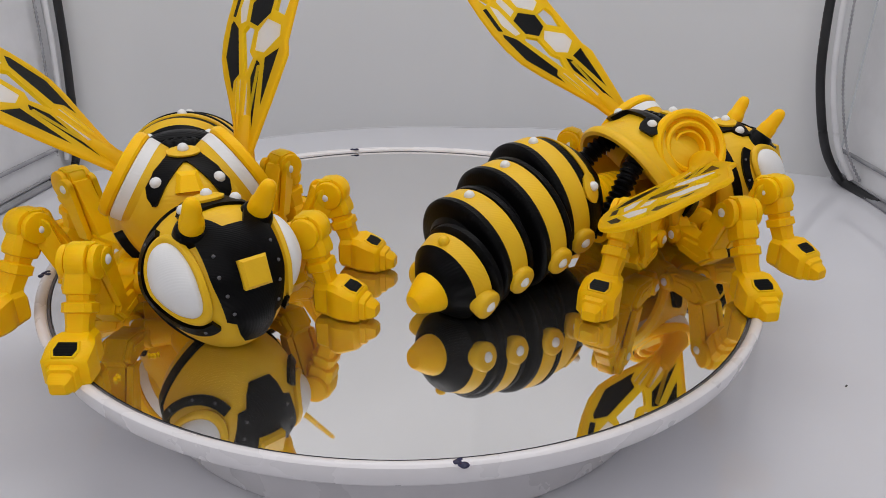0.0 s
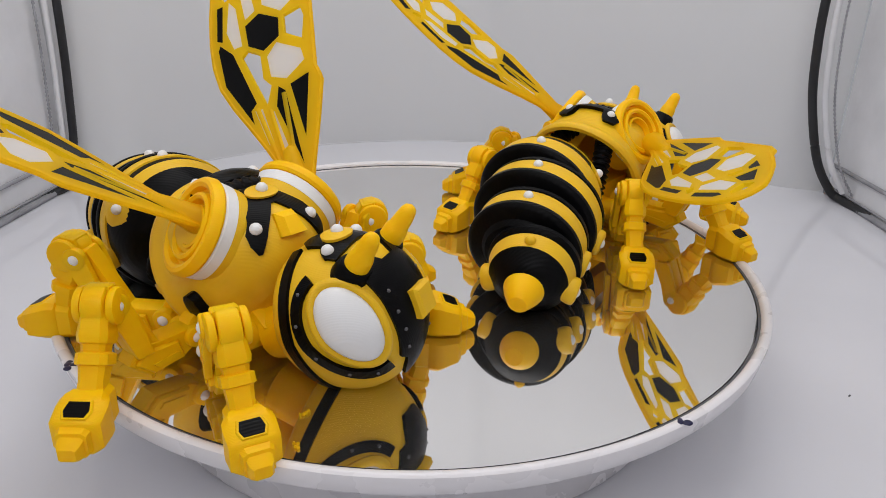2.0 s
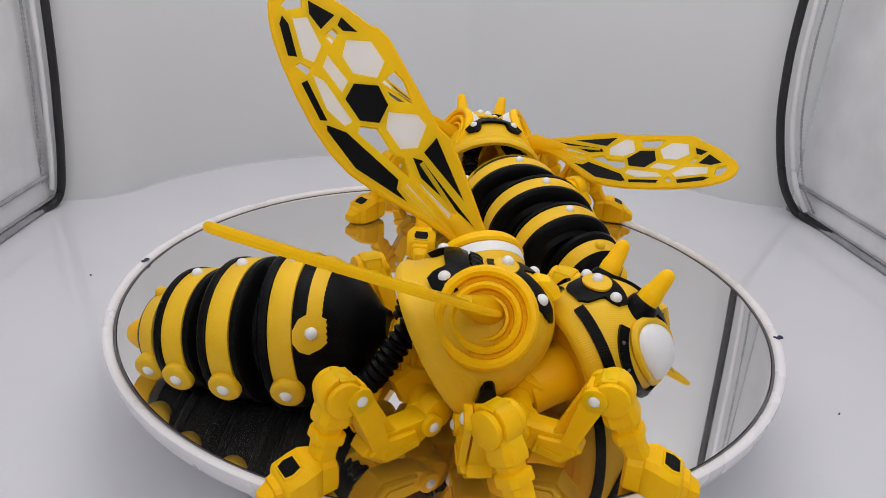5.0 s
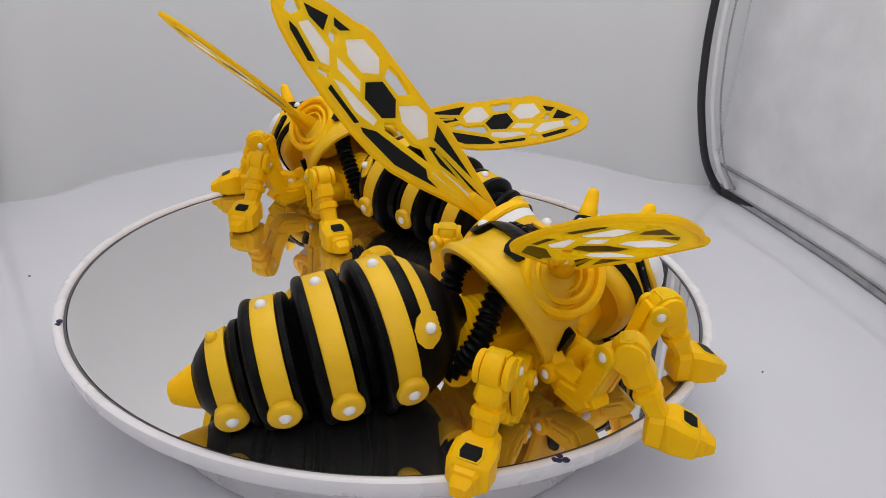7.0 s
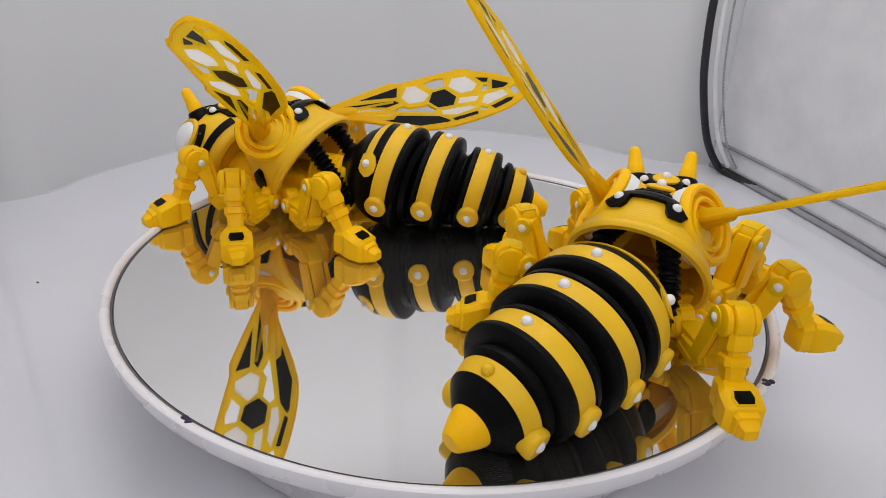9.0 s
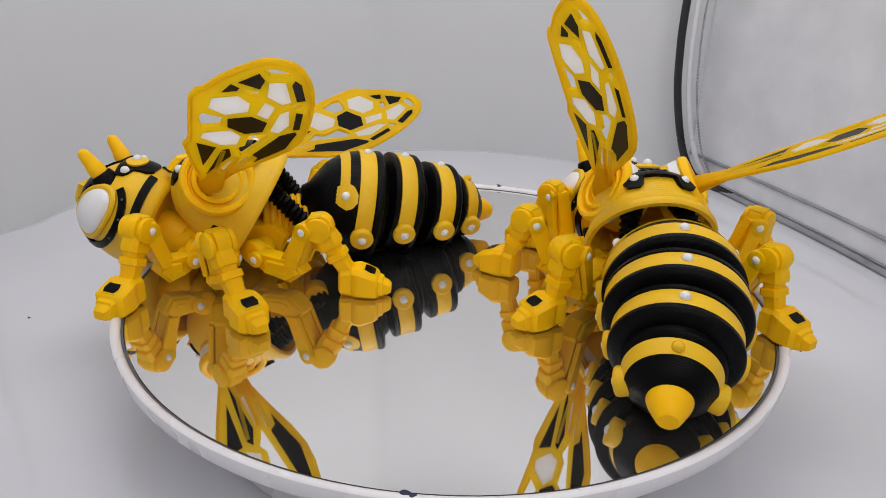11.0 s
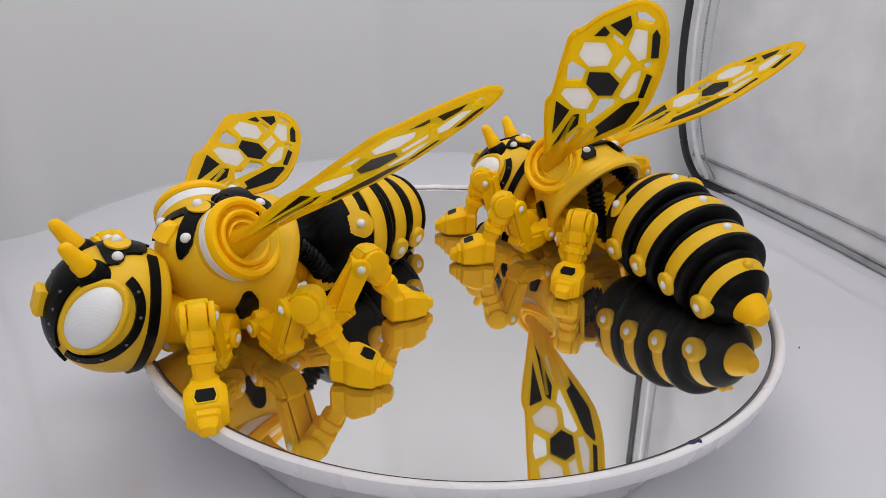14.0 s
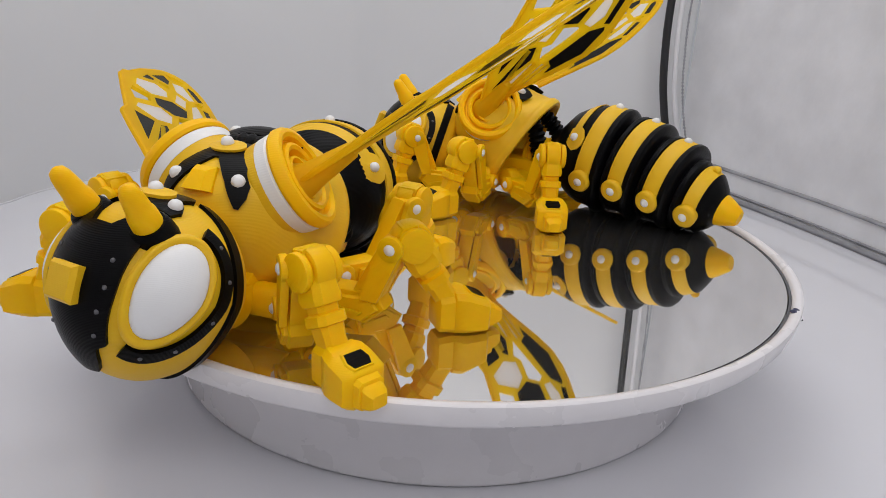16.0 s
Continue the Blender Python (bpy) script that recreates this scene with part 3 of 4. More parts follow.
def wasp_head(wasp, m):
    def rad(d):
        return 1.0 / math.sqrt((d.x / 22.4) ** 2 + (d.y / 21.2) ** 2 + (d.z / 21.6) ** 2)
    def warp(p):
        # the face narrows and lengthens towards the chin
        low = max(0.0, -p.z)
        return m @ Vector((p.x, p.y * (1 - 0.011 * low), p.z - 0.09 * low))

    def moved(bm, _):
        for v in bm.verts:
            v.co = warp(v.co)
        return bm
    bm = bmesh.new()
    prof = []
    for k in range(33):
        a = radians(121 * k / 32)
        prof.append((22.4 * math.cos(a), max(21.4 * math.sin(a), 1e-3)))
    prof += [(-12.2, 17.2), (-12.5, 15.8), (-11.4, 14.4), (-10.8, 8.0), (-10.8, 0.01)]
    revolve(bm, prof, 64)
    head = part("head", moved(bm, m), BODY_YELLOW, wasp, "rounded yellow head", 50)
    surf = plate_on(rad)

    def black(rows, h=0.9, nw=8, nv=5, name="face_plate", mat=BLACK, label=""):
        bm = bmesh.new()
        strip(bm, rows, surf, h, nv, nw)
        return part(name, moved(bm, m), mat, head, label)
    black([(-50, -10, 10), (-42, -15, 15), (-31, -18, 18), (-29, -25, 25), (6, -29, 29), (41, -30, 30)], 1.0, 14, 6, "face_plate", BLACK, "black face mask")
    for s in (-1, 1):
        black([(41, 8 * s, 30 * s), (48, 12 * s, 33 * s), (56, 17 * s, 36 * s), (61, 22 * s, 33 * s)], 1.0, 6, 5, "brow_plate")
    black([(65, -14, 14), (66.5, -27, 27), (76, -28, 28), (81, -24, 24), (84, -17, 17), (98, -15, 15), (103, -9, 9)], 0.9, 14, 4, "crown_plate")
    bm = bmesh.new()
    dome(bm, spot_on(rad, (0.17, 0, 1), (1, 0, 0)), 3.9, 5.0, lambda r: 1.7 + 0.5 * (1 - r * r))
    part("crown_disc", moved(bm, m), BODY_YELLOW, head, "yellow disc on the crown")
    for p in ((0.18, 0.0, 1.0), (0.22, 0.36, 0.91), (0.22, -0.36, 0.91)):
        d = Vector(p).normalized()
        rivet(head, warp(d * (rad(d) + (2.0 if p[1] == 0 else 0.8))), 1.7)
    bm = bmesh.new()
    pl = spot_on(rad, (1, 0, 0.07), (0, 0, 1))
    rows = []
    for h, k in ((0.0, 3.9), (3.0, 3.8), (3.9, 3.0)):
        rows.append([bm.verts.new(pl(p * k, q * k, h)) for p, q in ((1, 1), (1, -1), (-1, -1), (-1, 1))])
    for r0, r1 in zip(rows, rows[1:]):
        for k in range(4):
            bm.faces.new((r0[k], r0[(k + 1) % 4], r1[(k + 1) % 4], r1[k]))
    cap(bm, rows[-1])
    part("brow_block", moved(bm, m), BODY_YELLOW, head, "square yellow block", 20)
    for s in (-1, 1):
        for v, w in ((22, 22), (6, 23), (-8, 21), (-22, 19)):
            stud(head, warp(surf(v, w * s, 0.9)))
        e, tall = Vector((0.53, 0.84 * s, 0.15)), Vector((-0.42, 0.1 * s, 1.0))
        place = spot_on(rad, e, tall)
        bm = bmesh.new()
        dome(bm, place, 12.2, 7.5, lambda r: 0.9 + 2.4 * math.sqrt(max(0.0, 1 - r * r)), nr=10)
        part("eye", moved(bm, m), WHITE, head, "blank white oval eye")
        bm = bmesh.new()
        dome(bm, place, 12.2, 7.5, lambda r: 1.2 + 0.8 * math.sin(math.pi * min(1, max(0, (r - 0.96) / 0.3))), 0.97, 1.27)
        part("eye_ring", moved(bm, m), BODY_YELLOW, head, "raised yellow eye rim")
        bm = bmesh.new()
        t0, t1 = (-188, -5) if s > 0 else (5, 188)
        dome(bm, place, 12.0, 9.0, lambda r: 1.5, 1.38, 1.80, t0, t1, 4, 30)
        part("cheek_strap", moved(bm, m), BLACK, head, "curved black cheek strap")
        for k in range(5):
            a = radians(t0 + (t1 - t0) * (k + 0.7) / 5.4)
            stud(head, warp(place(12.0 * 1.59 * math.cos(a), 9.0 * 1.59 * math.sin(a), 1.3)))
        # feeler: black collar and yellow horn
        v, w = radians(51), radians(28 * s)
        d = Vector((math.cos(v) * math.cos(w), math.sin(w), math.sin(v) * math.cos(w)))
        base = d * (rad(d) - 1.0)
        lean = Vector((0.78, 0.14 * s, 0.74)).normalized()
        fm = frame_of(base, lean, Vector((0, 1, 0)))
        bm = bmesh.new()
        revolve(bm, [(-2.5, 5.5), (0.4, 5.1), (1.4, 4.8), (2.5, 4.5), (3.1, 4.0), (3.2, 3.0), (3.2, 0.01)], 24, fm)
        part("feeler_collar", moved(bm, m), BLACK, head, "black collar")
        bm = bmesh.new()
        revolve(bm, [(2.6, 3.5), (5.6, 3.4), (6.8, 3.2), (7.4, 2.9), (10.6, 2.6), (12.6, 2.3), (13.9, 1.8), (14.5, 0.9), (14.7, 0.01)], 22, fm)
        part("feeler", moved(bm, m), YELLOW, head, "blunt yellow horn-like feeler")
    # thin black hoop behind the cheeks
    bm = bmesh.new()
    prof = []
    for a, h in ((101.0, -0.5), (101.5, 0.9), (109.5, 0.9), (110, -0.5)):
        prof.append(((22.4 + h) * math.cos(radians(a)), (21.4 + h) * math.sin(radians(a))))
    revolve(bm, prof, 60, None, 15, 345)
    part("neck_hoop", moved(bm, m), BLACK, head, "black hoop round the back of the head")
    bm = bmesh.new()
    cylinder(bm, m @ Matrix.Translation((0, 0, -4)), 9.0, -26, -9, 24, 1.0)
    part("neck", bm, YELLOW, head)
    return head


def SOCKET_DIR(s):
    return Vector((-0.20, 0.83 * s, 0.50)).normalized()


def SOCKET_AT(s):
    return THORAX + Vector((-0.08, 0.84 * s, 0.46)).normalized() * 18.6


AXIS = Vector((0.86, 0, 0.51)).normalized()
THORAX = Vector((-0.5, 0, 30.2))


def thorax_radius(d):
    s = d.dot(AXIS)
    f = min(1.0, max(0.0, (0.35 - s) / 0.5))
    return 19.7 + 2.0 * f * f * (3 - 2 * f) + max(0.0, -s) * 6.0


def settle(p):
    """The front of the thorax is flattened on top, between the wing sockets."""
    if p.z <= 38.0:
        return p
    s = min(1.0, max(0.0, (p.x + 13.0) / 12.0))
    s = s * s * (3 - 2 * s)
    return Vector((p.x, p.y, 38.0 + (p.z - 38.0) * (1 - 0.28 * s)))


def settled(bm):
    for v in bm.verts:
        v.co = settle(v.co)
    return bm


def wasp_thorax(wasp):
    m = frame_of(THORAX, AXIS, (0, 1, 0))
    bm = bmesh.new()
    prof = []
    for a in range(0, 91, 5):
        c = math.cos(radians(a))
        r = thorax_radius(AXIS * c + Vector((0, math.sin(radians(a)), 0)))
        prof.append((r * c, max(1e-3, r * math.sin(radians(a)))))
    prof += [(-5.0, 21.7), (-9.6, 22.8), (-11.6, 23.3), (-12.6, 24.1), (-13.4, 24.6), (-15.0, 24.7), (-16.0, 24.1), (-16.2, 22.6), (-14.5, 21.8), (-8.0, 20.2), (0.0, 18.0), (6.0, 10.0), (8.0, 0.01)]
    revolve(bm, prof, 72, m)
    th = part("thorax", settled(bm), BODY_YELLOW, wasp, "hollow round yellow thorax shell", 50)
    surf = plate_on(thorax_radius, THORAX)

    def plate(rows, name="shoulder_plate", h=0.9, nw=8, nv=5, mat=BLACK, label=""):
        bm = bmesh.new()
        strip(bm, rows, surf, h, nv, nw)
        return part(name, settled(bm), mat, th, label)
    plate([(62, -9, 9), (74, -16, 16), (82, -17, 17), (86, -24, 24), (92, -24, 24)], "breast_plate", 0.9, 12, 5, BLACK, "black forked breast plate with rivets")
    for s in (-1, 1):
        plate([(16, 28 * s, 31 * s), (25, 23 * s, 35 * s), (38, 17 * s, 35 * s), (51, 9 * s, 28 * s), (64, 0.5 * s, 24 * s), (72, 0.5 * s, 20 * s)], "breast_plate", 0.95, 6, 5, BLACK)
        plate([(121, 13 * s, 35 * s), (126, 15 * s, 36 * s), (133, 16 * s, 34 * s), (138, 19 * s, 30 * s)], "rear_plate", 1.3, 8, 5, BLACK, "wavy black plate with a rivet")
        d = Vector((12.9, 8.2 * s, 11.2)).normalized()
        rivet(th, settle(THORAX + d * (thorax_radius(d) + 0.6)), 1.8)
        d = Vector((-12.2, 8.8 * s, 16.0)).normalized()
        rivet(th, settle(THORAX + d * (thorax_radius(d) + 0.6)), 1.8)
        # wing socket: white band, yellow lip, sunken ring
        e = SOCKET_DIR(s)
        sm = frame_of(SOCKET_AT(s) - e * 8.6, e, (1, 0, 0)) @ Matrix.Diagonal((1.0, 0.88, 0.88, 1.0))
        bm = bmesh.new()
        revolve(bm, [(-3.0, 14.6), (5.0, 15.0), (5.4, 14.4)], 48, sm)
        part("socket_base", bm, BODY_YELLOW, th)
        bm = bmesh.new()
        revolve(bm, [(4.6, 14.0), (4.7, 15.1), (7.7, 15.3), (8.2, 14.8), (8.2, 12.0)], 48, sm)
        part("socket_band", bm, WHITE, th, "white band under the wing socket")
        bm = bmesh.new()
        revolve(bm, [(4.0, 14.0), (8.3, 14.2), (8.4, 15.2), (9.2, 15.8), (10.8, 15.6), (11.8, 14.8), (12.0, 13.6), (11.4, 12.4), (9.6, 12.0), (9.4, 11.0), (11.2, 10.6), (11.6, 9.6), (11.0, 8.6), (8.6, 8.2), (8.4, 7.2), (10.4, 6.8), (10.6, 6.0), (7.0, 5.0), (4.0, 0.01)], 48, sm)
        part("wing_socket", bm, YELLOW, th, "yellow ringed wing socket")
        plate([(-78, 47 * s, 66 * s), (-82, 43 * s, 69 * s), (-88, 41 * s, 70 * s), (-97, 43 * s, 69 * s), (-101, 48 * s, 65 * s)], "flank_plate", 1.9, 8, 4, BLACK, "black flank plate")
    plate([(107, -16, 16), (110, -26, 26), (115, -32, 32), (121, -34, 34), (124, -31, 31)], "rear_plate", 1.25, 16, 4, BLACK, "wavy black plate across the shoulders")
    bm = bmesh.new()
    dome(bm, spot_on(thorax_radius, (0.22, 0, 1), (1, 0, 0), THORAX), 3.4, 4.6, lambda r: 1.9 + 0.5 * (1 - r * r))
    part("top_disc", settled(bm), BODY_YELLOW, th, "yellow disc")
    d = Vector((0.22, 0, 1)).normalized()
    rivet(th, settle(THORAX + d * (thorax_radius(d) + 2.6)), 1.7)
    bm = bmesh.new()
    pl = spot_on(thorax_radius, (0.80, 0, 0.62), (0, 0, 1), THORAX)
    rows = []
    for h, k, j in ((0.0, 4.3, 4.2), (1.4, 4.1, 4.0), (3.2, 2.8, 2.4)):
        rows.append([bm.verts.new(pl(p * k - (1.2 if h > 2 else 0), q * j, h)) for p, q in ((1, 0.7), (1, -0.7), (-1, -1), (-1, 1))])
    for r0, r1 in zip(rows, rows[1:]):
        for k in range(4):
            bm.faces.new((r0[k], r0[(k + 1) % 4], r1[(k + 1) % 4], r1[k]))
    cap(bm, rows[-1])
    part("breast_block", settled(bm), YELLOW, th, "faceted yellow block", 20)
    # black ribbed cord over the back of the shoulders
    bm = bmesh.new()
    tube(bm, [surf(101, w, 0.2) for w in (-21, -10, 0, 10, 21)], 1.9, 10, 0.25, 2.6, 14)
    part("shoulder_cord", settled(bm), BLACK, th, "black ribbed cord")
    return th


SEGMENTS = ((22.0, 22.3, 1.01), (20.2, 20.4, 1.09), (17.5, 17.4, 1.08), (13.2, 12.8, 1.02))  # radius, height of the middle and breadth of each ring


def wasp_abdomen(wasp, rings):
    """rings: x, y and turn of the four armour rings, front to back."""
    first = None
    for i, (x, y, turn) in enumerate(rings):
        R, z, broad = SEGMENTS[i]
        m = Matrix.Translation((x, y, z)) @ Matrix.Rotation(radians(turn), 4, "Z") @ Matrix.Rotation(radians(-10 - i), 4, "Y") @ Matrix.Diagonal((1.0, broad, 1.0, 1.0))
        bm = bmesh.new()
        if i == 0:
            prof = [(24.0, 0.01), (24.0, 5.0), (21.5, 6.6), (19.0, 10.5), (15.5, 15.5), (11.0, 19.0), (7.0, 21.0), (3.6, R - 0.3), (-3.4, R - 0.3), (-3.5, R + 0.6), (-4.0, R + 0.9), (-5.6, R + 0.9), (-6.4, R + 0.3), (-6.9, R - 0.8), (-7.4, R - 4.5), (-9.5, R - 6.0), (-10.5, 0.01)]
        elif i < 3:
            prof = [(13.0, 0.01), (12.0, R - 5.0), (7.8, R - 4.2), (6.9, R - 2.8), (6.3, R - 0.2), (5.6, R + 0.5), (4.0, R + 0.5), (3.6, R - 0.3), (-3.3, R - 0.5), (-3.4, R + 0.5), (-4.0, R + 0.8), (-5.4, R + 0.7), (-6.2, R + 0.1), (-6.7, R - 1.0), (-7.2, R - 4.5), (-9.0, R - 6.0), (-10.0, 0.01)]
        else:
            prof = [(12.0, 0.01), (11.5, R - 3.0), (7.6, R - 1.4), (6.9, R + 0.8), (6.2, R + 2.0), (4.6, R + 1.9), (3.8, R + 1.1), (3.2, R - 0.2), (-2.6, R - 1.0), (-2.8, R - 0.5), (-4.0, R - 1.6), (-6.5, R - 4.2), (-8.2, R - 6.6), (-8.6, 0.01)]
        revolve(bm, prof, 72, m)
        ring = part("abdomen_ring", bm, BLACK, wasp, "ridged black armour ring of the abdomen", 32)
        bm = bmesh.new()
        w = 3.4 if i < 3 else 2.8
        r0, r1 = (R + 0.5, R + 0.4) if i < 3 else (R + 0.9, R - 0.4)
        revolve(bm, [(w, r0 - 1.5), (w - 0.1, r0 - 0.2), (w - 0.5, r0), (-w + 0.5, r1), (-w + 0.1, r1 - 0.2), (-w, r1 - 1.5)], 56, m, -107, 107)
        part("yellow_band", bm, BODY_YELLOW, ring, "smooth yellow stripe")
        for s in (-1, 1):
            a = radians(-16)
            d = Vector((0, math.cos(a) * s, math.sin(a)))
            bmx = frame_of(m @ (d * (R - 1.0)), m.to_3x3() @ d, m.to_3x3() @ Vector((1, 0, 0)))
            bm = bmesh.new()
            rs = revolve(bm, [(-2.0, 4.1), (1.4, 4.6), (2.8, 4.6), (3.4, 4.2), (3.7, 3.3), (3.5, 0.01)], 26, bmx)
            part("boss", bm, BODY_YELLOW, ring, "round yellow boss")
            rivet(ring, bmx @ Vector((2.7, 0, 0)), 2.0)
        if i < 3:
            rivet(ring, m @ Vector((0, 0, R + 0.4)), 1.7)
        else:
            bm = bmesh.new()
            ball(bm, (-0.5, 0, R + 0.4), 1.8, 14, 1.0, m)
            part("tail_bump", bm, BODY_YELLOW, ring, "small yellow bump")
            bm = bmesh.new()
            rs = revolve(bm, [(-6.0, 6.6), (-8.6, 6.4), (-10.2, 5.9), (-12.4, 4.9), (-15.4, 3.4), (-16.0, 2.8), (-16.1, 0.01)], 28, m)
            part("sting", bm, YELLOW, ring, "blunt yellow sting cone")
        if i == 0:
            def surf(v, wdeg, h, m=m, R=R):
                # v: distance ahead along the ring's axis, wdeg: angle from the top to the left
                r = R - 0.3 - max(0.0, v - 3.6) ** 1.62 * 0.14 + h
                a = radians(wdeg)
                return m @ Vector((v, r * math.sin(a), r * math.cos(a)))
            bm = bmesh.new()
            strip(bm, [(7.2, -60, 60), (11.6, -60, 60)], surf, 0.8, 4, 30)
            part("collar_band", bm, BODY_YELLOW, ring, "narrow yellow collar band")
            for s in (-1, 1):
                bm = bmesh.new()
                strip(bm, [(3.8, 62 * s, 70 * s), (5.4, 54 * s, 76 * s), (7.6, 50 * s, 79 * s), (10.4, 51 * s, 76 * s), (12.6, 54 * s, 70 * s), (13.6, 57 * s, 64 * s)], surf, 0.9, 4, 8)
                part("collar_pad", bm, BODY_YELLOW, ring, "yellow pad with a rivet")
                rivet(ring, surf(8.4, 64 * s, 1.0), 1.7)


def wasp_gap_filler(wasp, rings):
    """An added black tube under the armour rings, standing in for the dark there."""
    bm = bmesh.new()
    front = Vector((rings[0][0], rings[0][1], 6.2)) * 1.25 - Vector((rings[1][0], rings[1][1], 6.2)) * 0.25
    tube(bm, [front] + [(x, y, 6.2) for x, y, _ in rings], 5.6, 14, 0.0, 1.0, 8)
    part("gap_filler", bm, BLACK, wasp, "added black tube that darkens the gaps under the abdomen")


def wasp_waist(wasp, ring):
    """The chassis under the thorax, the ribbed waist and the black hoses to the abdomen."""
    x, y, turn = ring
    bm = bmesh.new()
    prism(bm, [(16, 9), (18, 14), (10, 19), (-22, 19), (-27, 14), (-24, 7), (-6, 5), (10, 5)], 10.5, None, 1.6)
    for hx in (9, -4, -17):
        cylinder(bm, Matrix.Translation((hx, 0, 9.5)) @ Matrix.Rotation(radians(90), 4, "Z"), 4.6, -18.5, 18.5, 20, 0.8)
    chassis = part("chassis", bm, YELLOW, wasp, "yellow underbody block that carries the legs")
    m = frame_of((-20, 0, 18), Vector((x, y, 0)) - Vector((-20, 0, 0)), (0, 1, 0))
    prof = [(-4, 0.01)]
    for k in range(7):
        prof += [(-4 + k * 2.6, 8.6), (-3.4 + k * 2.6, 9.4), (-2.2 + k * 2.6, 9.4), (-1.8 + k * 2.6, 8.6)]
    prof += [(15, 0.01)]
    bm = bmesh.new()
    revolve(bm, prof, 30, m)
    part("waist", bm, YELLOW, wasp, "ribbed yellow waist")
    am = Matrix.Translation((x, y, 22.6)) @ Matrix.Rotation(radians(turn), 4, "Z")
    for s in (-1, 1):
        bm = bmesh.new()
        tube(bm, [am @ Vector((15, 11 * s, -10)), am @ Vector((20, 12.5 * s, -7)), am @ Vector((25, 12.5 * s, 0)), Vector((-21, 11 * s, 33)), Vector((-13, 8 * s, 38)), Vector((-4, 6 * s, 38))], 3.4, 14, 0.5, 2.2, 24)
        part("hose", bm, BLACK, wasp, "black corrugated hose")
        bm = bmesh.new()
        cylinder(bm, am @ Matrix.Translation((19, 10 * s, -10)) @ Matrix.Rotation(radians(90), 4, "Z"), 5.0, -3.5, 3.5, 20, 0.7)
        part("waist_lug", bm, YELLOW, wasp, "round yellow lug")


def robot_wasp(label, where, turn, head, rings, legs, wings):
    """where: metres on the platter; all the rest in millimetres in the wasp's own frame, x ahead and y to its left."""
    w = tagged(new("robot_wasp"), label, "toy insect", "printed robot wasps on the mirror")
    w.matrix_basis = pose(where[0], where[1], 0, 0, 0, turn)
    wasp_thorax(w)
    x, y, z, yaw, pitch = head
    wasp_head(w, Matrix.Translation((x, y, z)) @ Matrix.Rotation(radians(yaw), 4, "Z") @ Matrix.Rotation(radians(-pitch), 4, "Y") @ Matrix.Scale(0.95, 4))
    wasp_abdomen(w, rings)
    wasp_gap_filler(w, rings)
    wasp_waist(w, rings[0])
    for l in legs:
        leg(w, *l)
    for g in wings:
        wing(w, *g)
    return w


def own(cx, cy, turn):
    """From millimetres on the platter into the frame of a wasp that stands at cx, cy."""
    a = radians(turn)

    def conv(x, y, z=None):
        dx, dy = x - cx, y - cy
        p = (dx * math.cos(a) + dy * math.sin(a), -dx * math.sin(a) + dy * math.cos(a))
        return p if z is None else (*p, z)
    return conv


A_AT, A_TURN = (-61.2, -43.6), -61.0
B_AT, B_TURN = (90.2, 27.9), 34.0
a_own, b_own = own(*A_AT, A_TURN), own(*B_AT, B_TURN)


def rings_of(conv, base, rows):
    return [(*conv(x, y), t - base) for x, y, t in rows]


wasp_a = robot_wasp(
    "yellow and black printed plastic robot wasp, wings raised, head turned aside", (A_AT[0] * 0.001, A_AT[1] * 0.001), A_TURN,
    (*a_own(-41.3, -70.3), 20.0, 21, 16),
    rings_of(a_own, A_TURN, ((-83.7, 1.8, -71), (-88.7, 17.0, -75.5), (-92.2, 31.5, -79), (-94.6, 44.9, -78))),
    [((10, -21, 9.5), a_own(-73.2, -81.0, 26.3), a_own(-69.8, -102.1, 10)),
     ((-4, -22, 9.5), a_own(-100.0, -62.0, 27.0), a_own(-107.4, -83.8, 10)),
     ((-17, -20, 9.5), a_own(-108.0, -29.0, 27.0), a_own(-122.9, -21.1, 10)),
     ((10, 21, 9.5), (26, 29, 26.3), a_own(-6.2, -55.0, 10)),
     ((-4, 22, 9.5), (-4.5, 43, 26), a_own(-7.5, -20.6, 10)),
     ((-17, 20, 9.5), (-35, 33, 26.5), a_own(-40.5, 15.7, 10))],
    [(a_own(-46.8, -36.0, 39.4), a_own(-50.3, 5.2, 82.2), a_own(-33.1, -1.3, 89.9), 1),
     (a_own(-72.9, -49.4, 39.3), a_own(-124.4, -45.6, 69.1), a_own(-125.7, -65.5, 69.4), -1)])
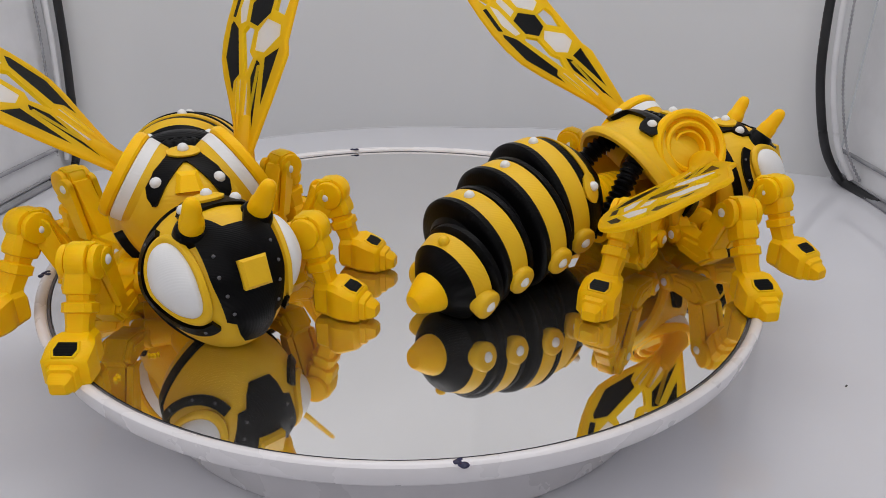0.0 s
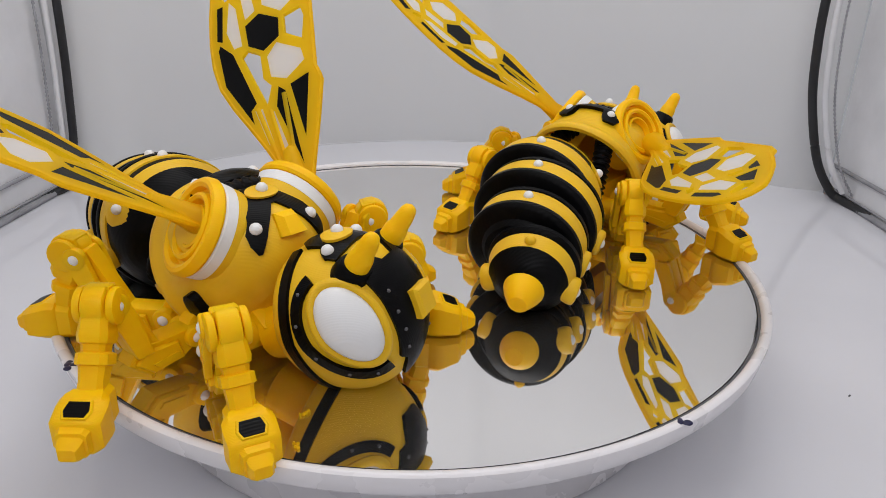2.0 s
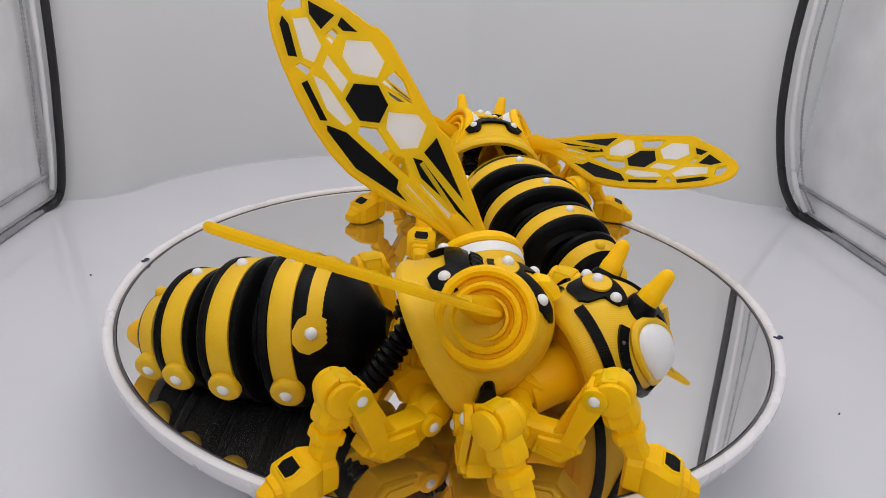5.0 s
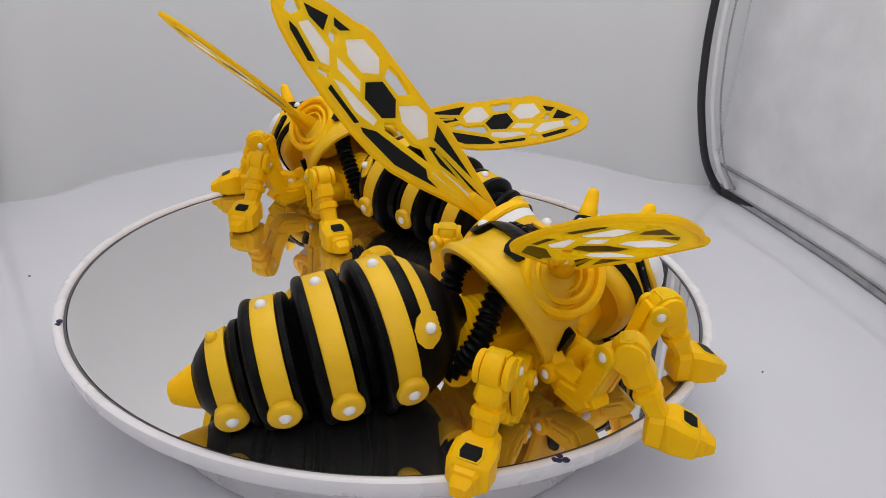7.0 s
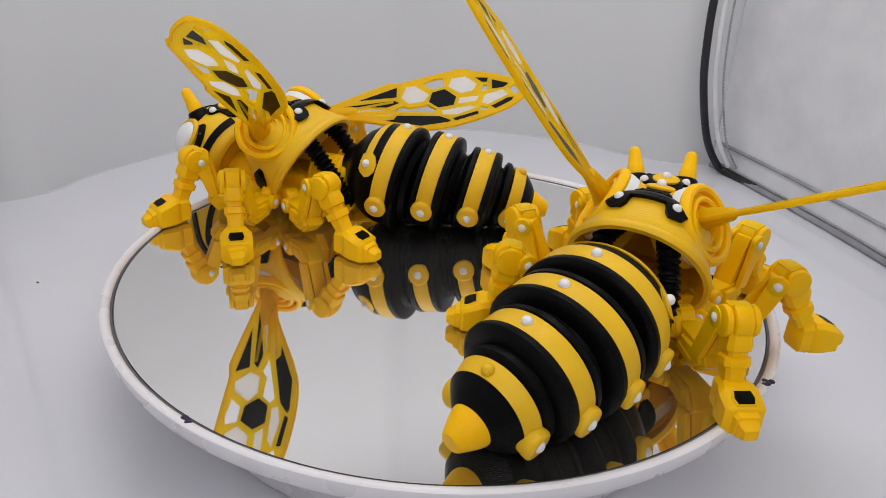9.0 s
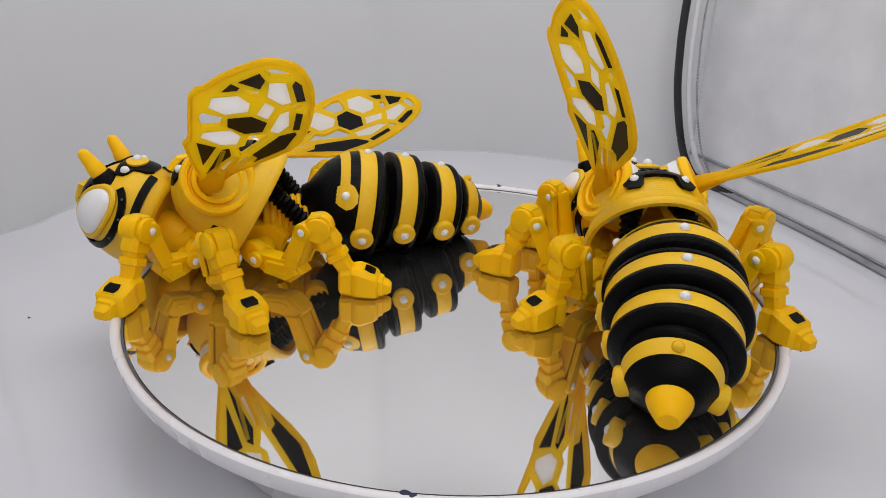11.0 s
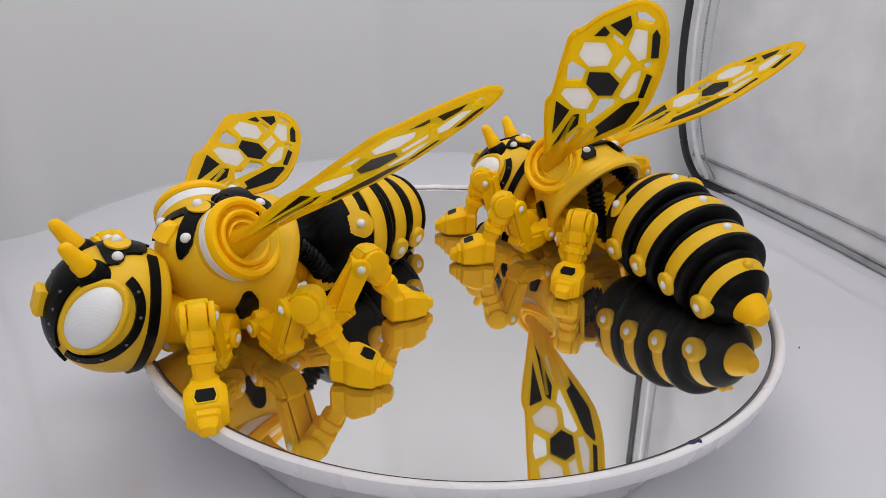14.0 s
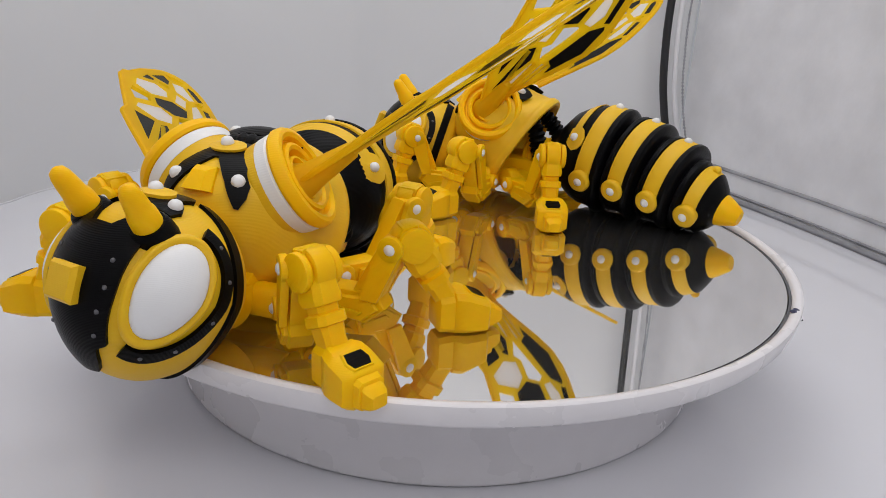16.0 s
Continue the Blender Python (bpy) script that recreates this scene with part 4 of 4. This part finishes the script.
wasp_b = robot_wasp(
    "yellow and black printed plastic robot wasp, one wing lowered", (B_AT[0] * 0.001, B_AT[1] * 0.001), B_TURN,
    (*b_own(118.4, 45.9), 20.0, -11, 16),
    rings_of(b_own, B_TURN, ((46.9, -5.2, 40), (38.5, -20.4, 44), (28.4, -34.4, 48), (22.4, -49.4, 52))),
    [((10, -21, 9.5), (22, -32, 26), b_own(139.2, -2.0, 10)),
     ((-4, -22, 9.5), (-5, -44, 26), b_own(117.3, -34.0, 10)),
     ((-17, -20, 9.5), (-38, -32, 26), b_own(66.8, -43.1, 10)),
     ((10, 21, 9.5), (22, 31, 26), b_own(88.0, 85.7, 10)),
     ((-4, 22, 9.5), b_own(62.5, 61.5, 25.4), b_own(40.8, 68.3, 10)),
     ((-17, 20, 9.5), b_own(41.5, 34.2, 26), b_own(21.1, 24.1, 10))],
    [(b_own(80.8, 42.2, 38.2), b_own(38.4, 66.7, 72.0), b_own(50.7, 81.7, 76.5), 1),
     (b_own(102.3, 6.4, 35.2), b_own(82.9, -47.9, 43.2), b_own(100.0, -52.4, 52.7), -1)])
riders = [(wasp_a, A_AT[0] * 0.001, A_AT[1] * 0.001, A_TURN), (wasp_b, B_AT[0] * 0.001, B_AT[1] * 0.001, B_TURN)]


# ---- loose scraps ----
def scrap(name, label, category, group, size, mat):
    """A curled flake about size millimetres across, lying flat."""
    bm = bmesh.new()
    pts = [(size * (0.5 - k / 5) + random.uniform(-0.1, 0.1) * size, random.uniform(-0.25, 0.25) * size, size * 0.12 + random.uniform(0, 0.06) * size) for k in range(6)]
    tube(bm, pts, size * 0.13, 7, 0.2, size * 0.4, 10)
    return tagged(part(name, bm, mat, None), label, category, group)


for x, y, turn in ((-55.9, -85.6, 25), (-59.7, -97.9, 110)):
    flake = scrap("plastic_shaving", "tiny pale yellow plastic shaving on the mirror", "shaving", "shavings on the mirror", 2.6, WING_YELLOW)
    flake.matrix_basis = pose(x * 0.001, y * 0.001, 0, 0, 0, turn)
    riders.append((flake, x * 0.001, y * 0.001, turn))
for x, y, turn, size in ((-181, 74, 140, 1.2), (163, -4, 40, 1.1)):
    crumb = scrap("crumb", "small dark crumb on the white sheet", "crumb", "crumbs on the floor", size, DARK)
    crumb.matrix_basis = pose(x * 0.001, y * 0.001, FLOOR, 0, 0, turn)


def motions():
    """The platter turns evenly and carries both wasps round with it."""
    times = [k * 0.5 for k in range(33)]
    walk(platter, [(t, pose(0, 0, 0, 0, 0, SPIN * t)) for t in times])
    for ob, x, y, turn in riders:
        rows = []
        for t in times:
            a = radians(SPIN * t)
            rows.append((t, pose(x * math.cos(a) - y * math.sin(a), x * math.sin(a) + y * math.cos(a), 0.0, 0, 0, turn + SPIN * t)))
        walk(ob, rows)


motions()
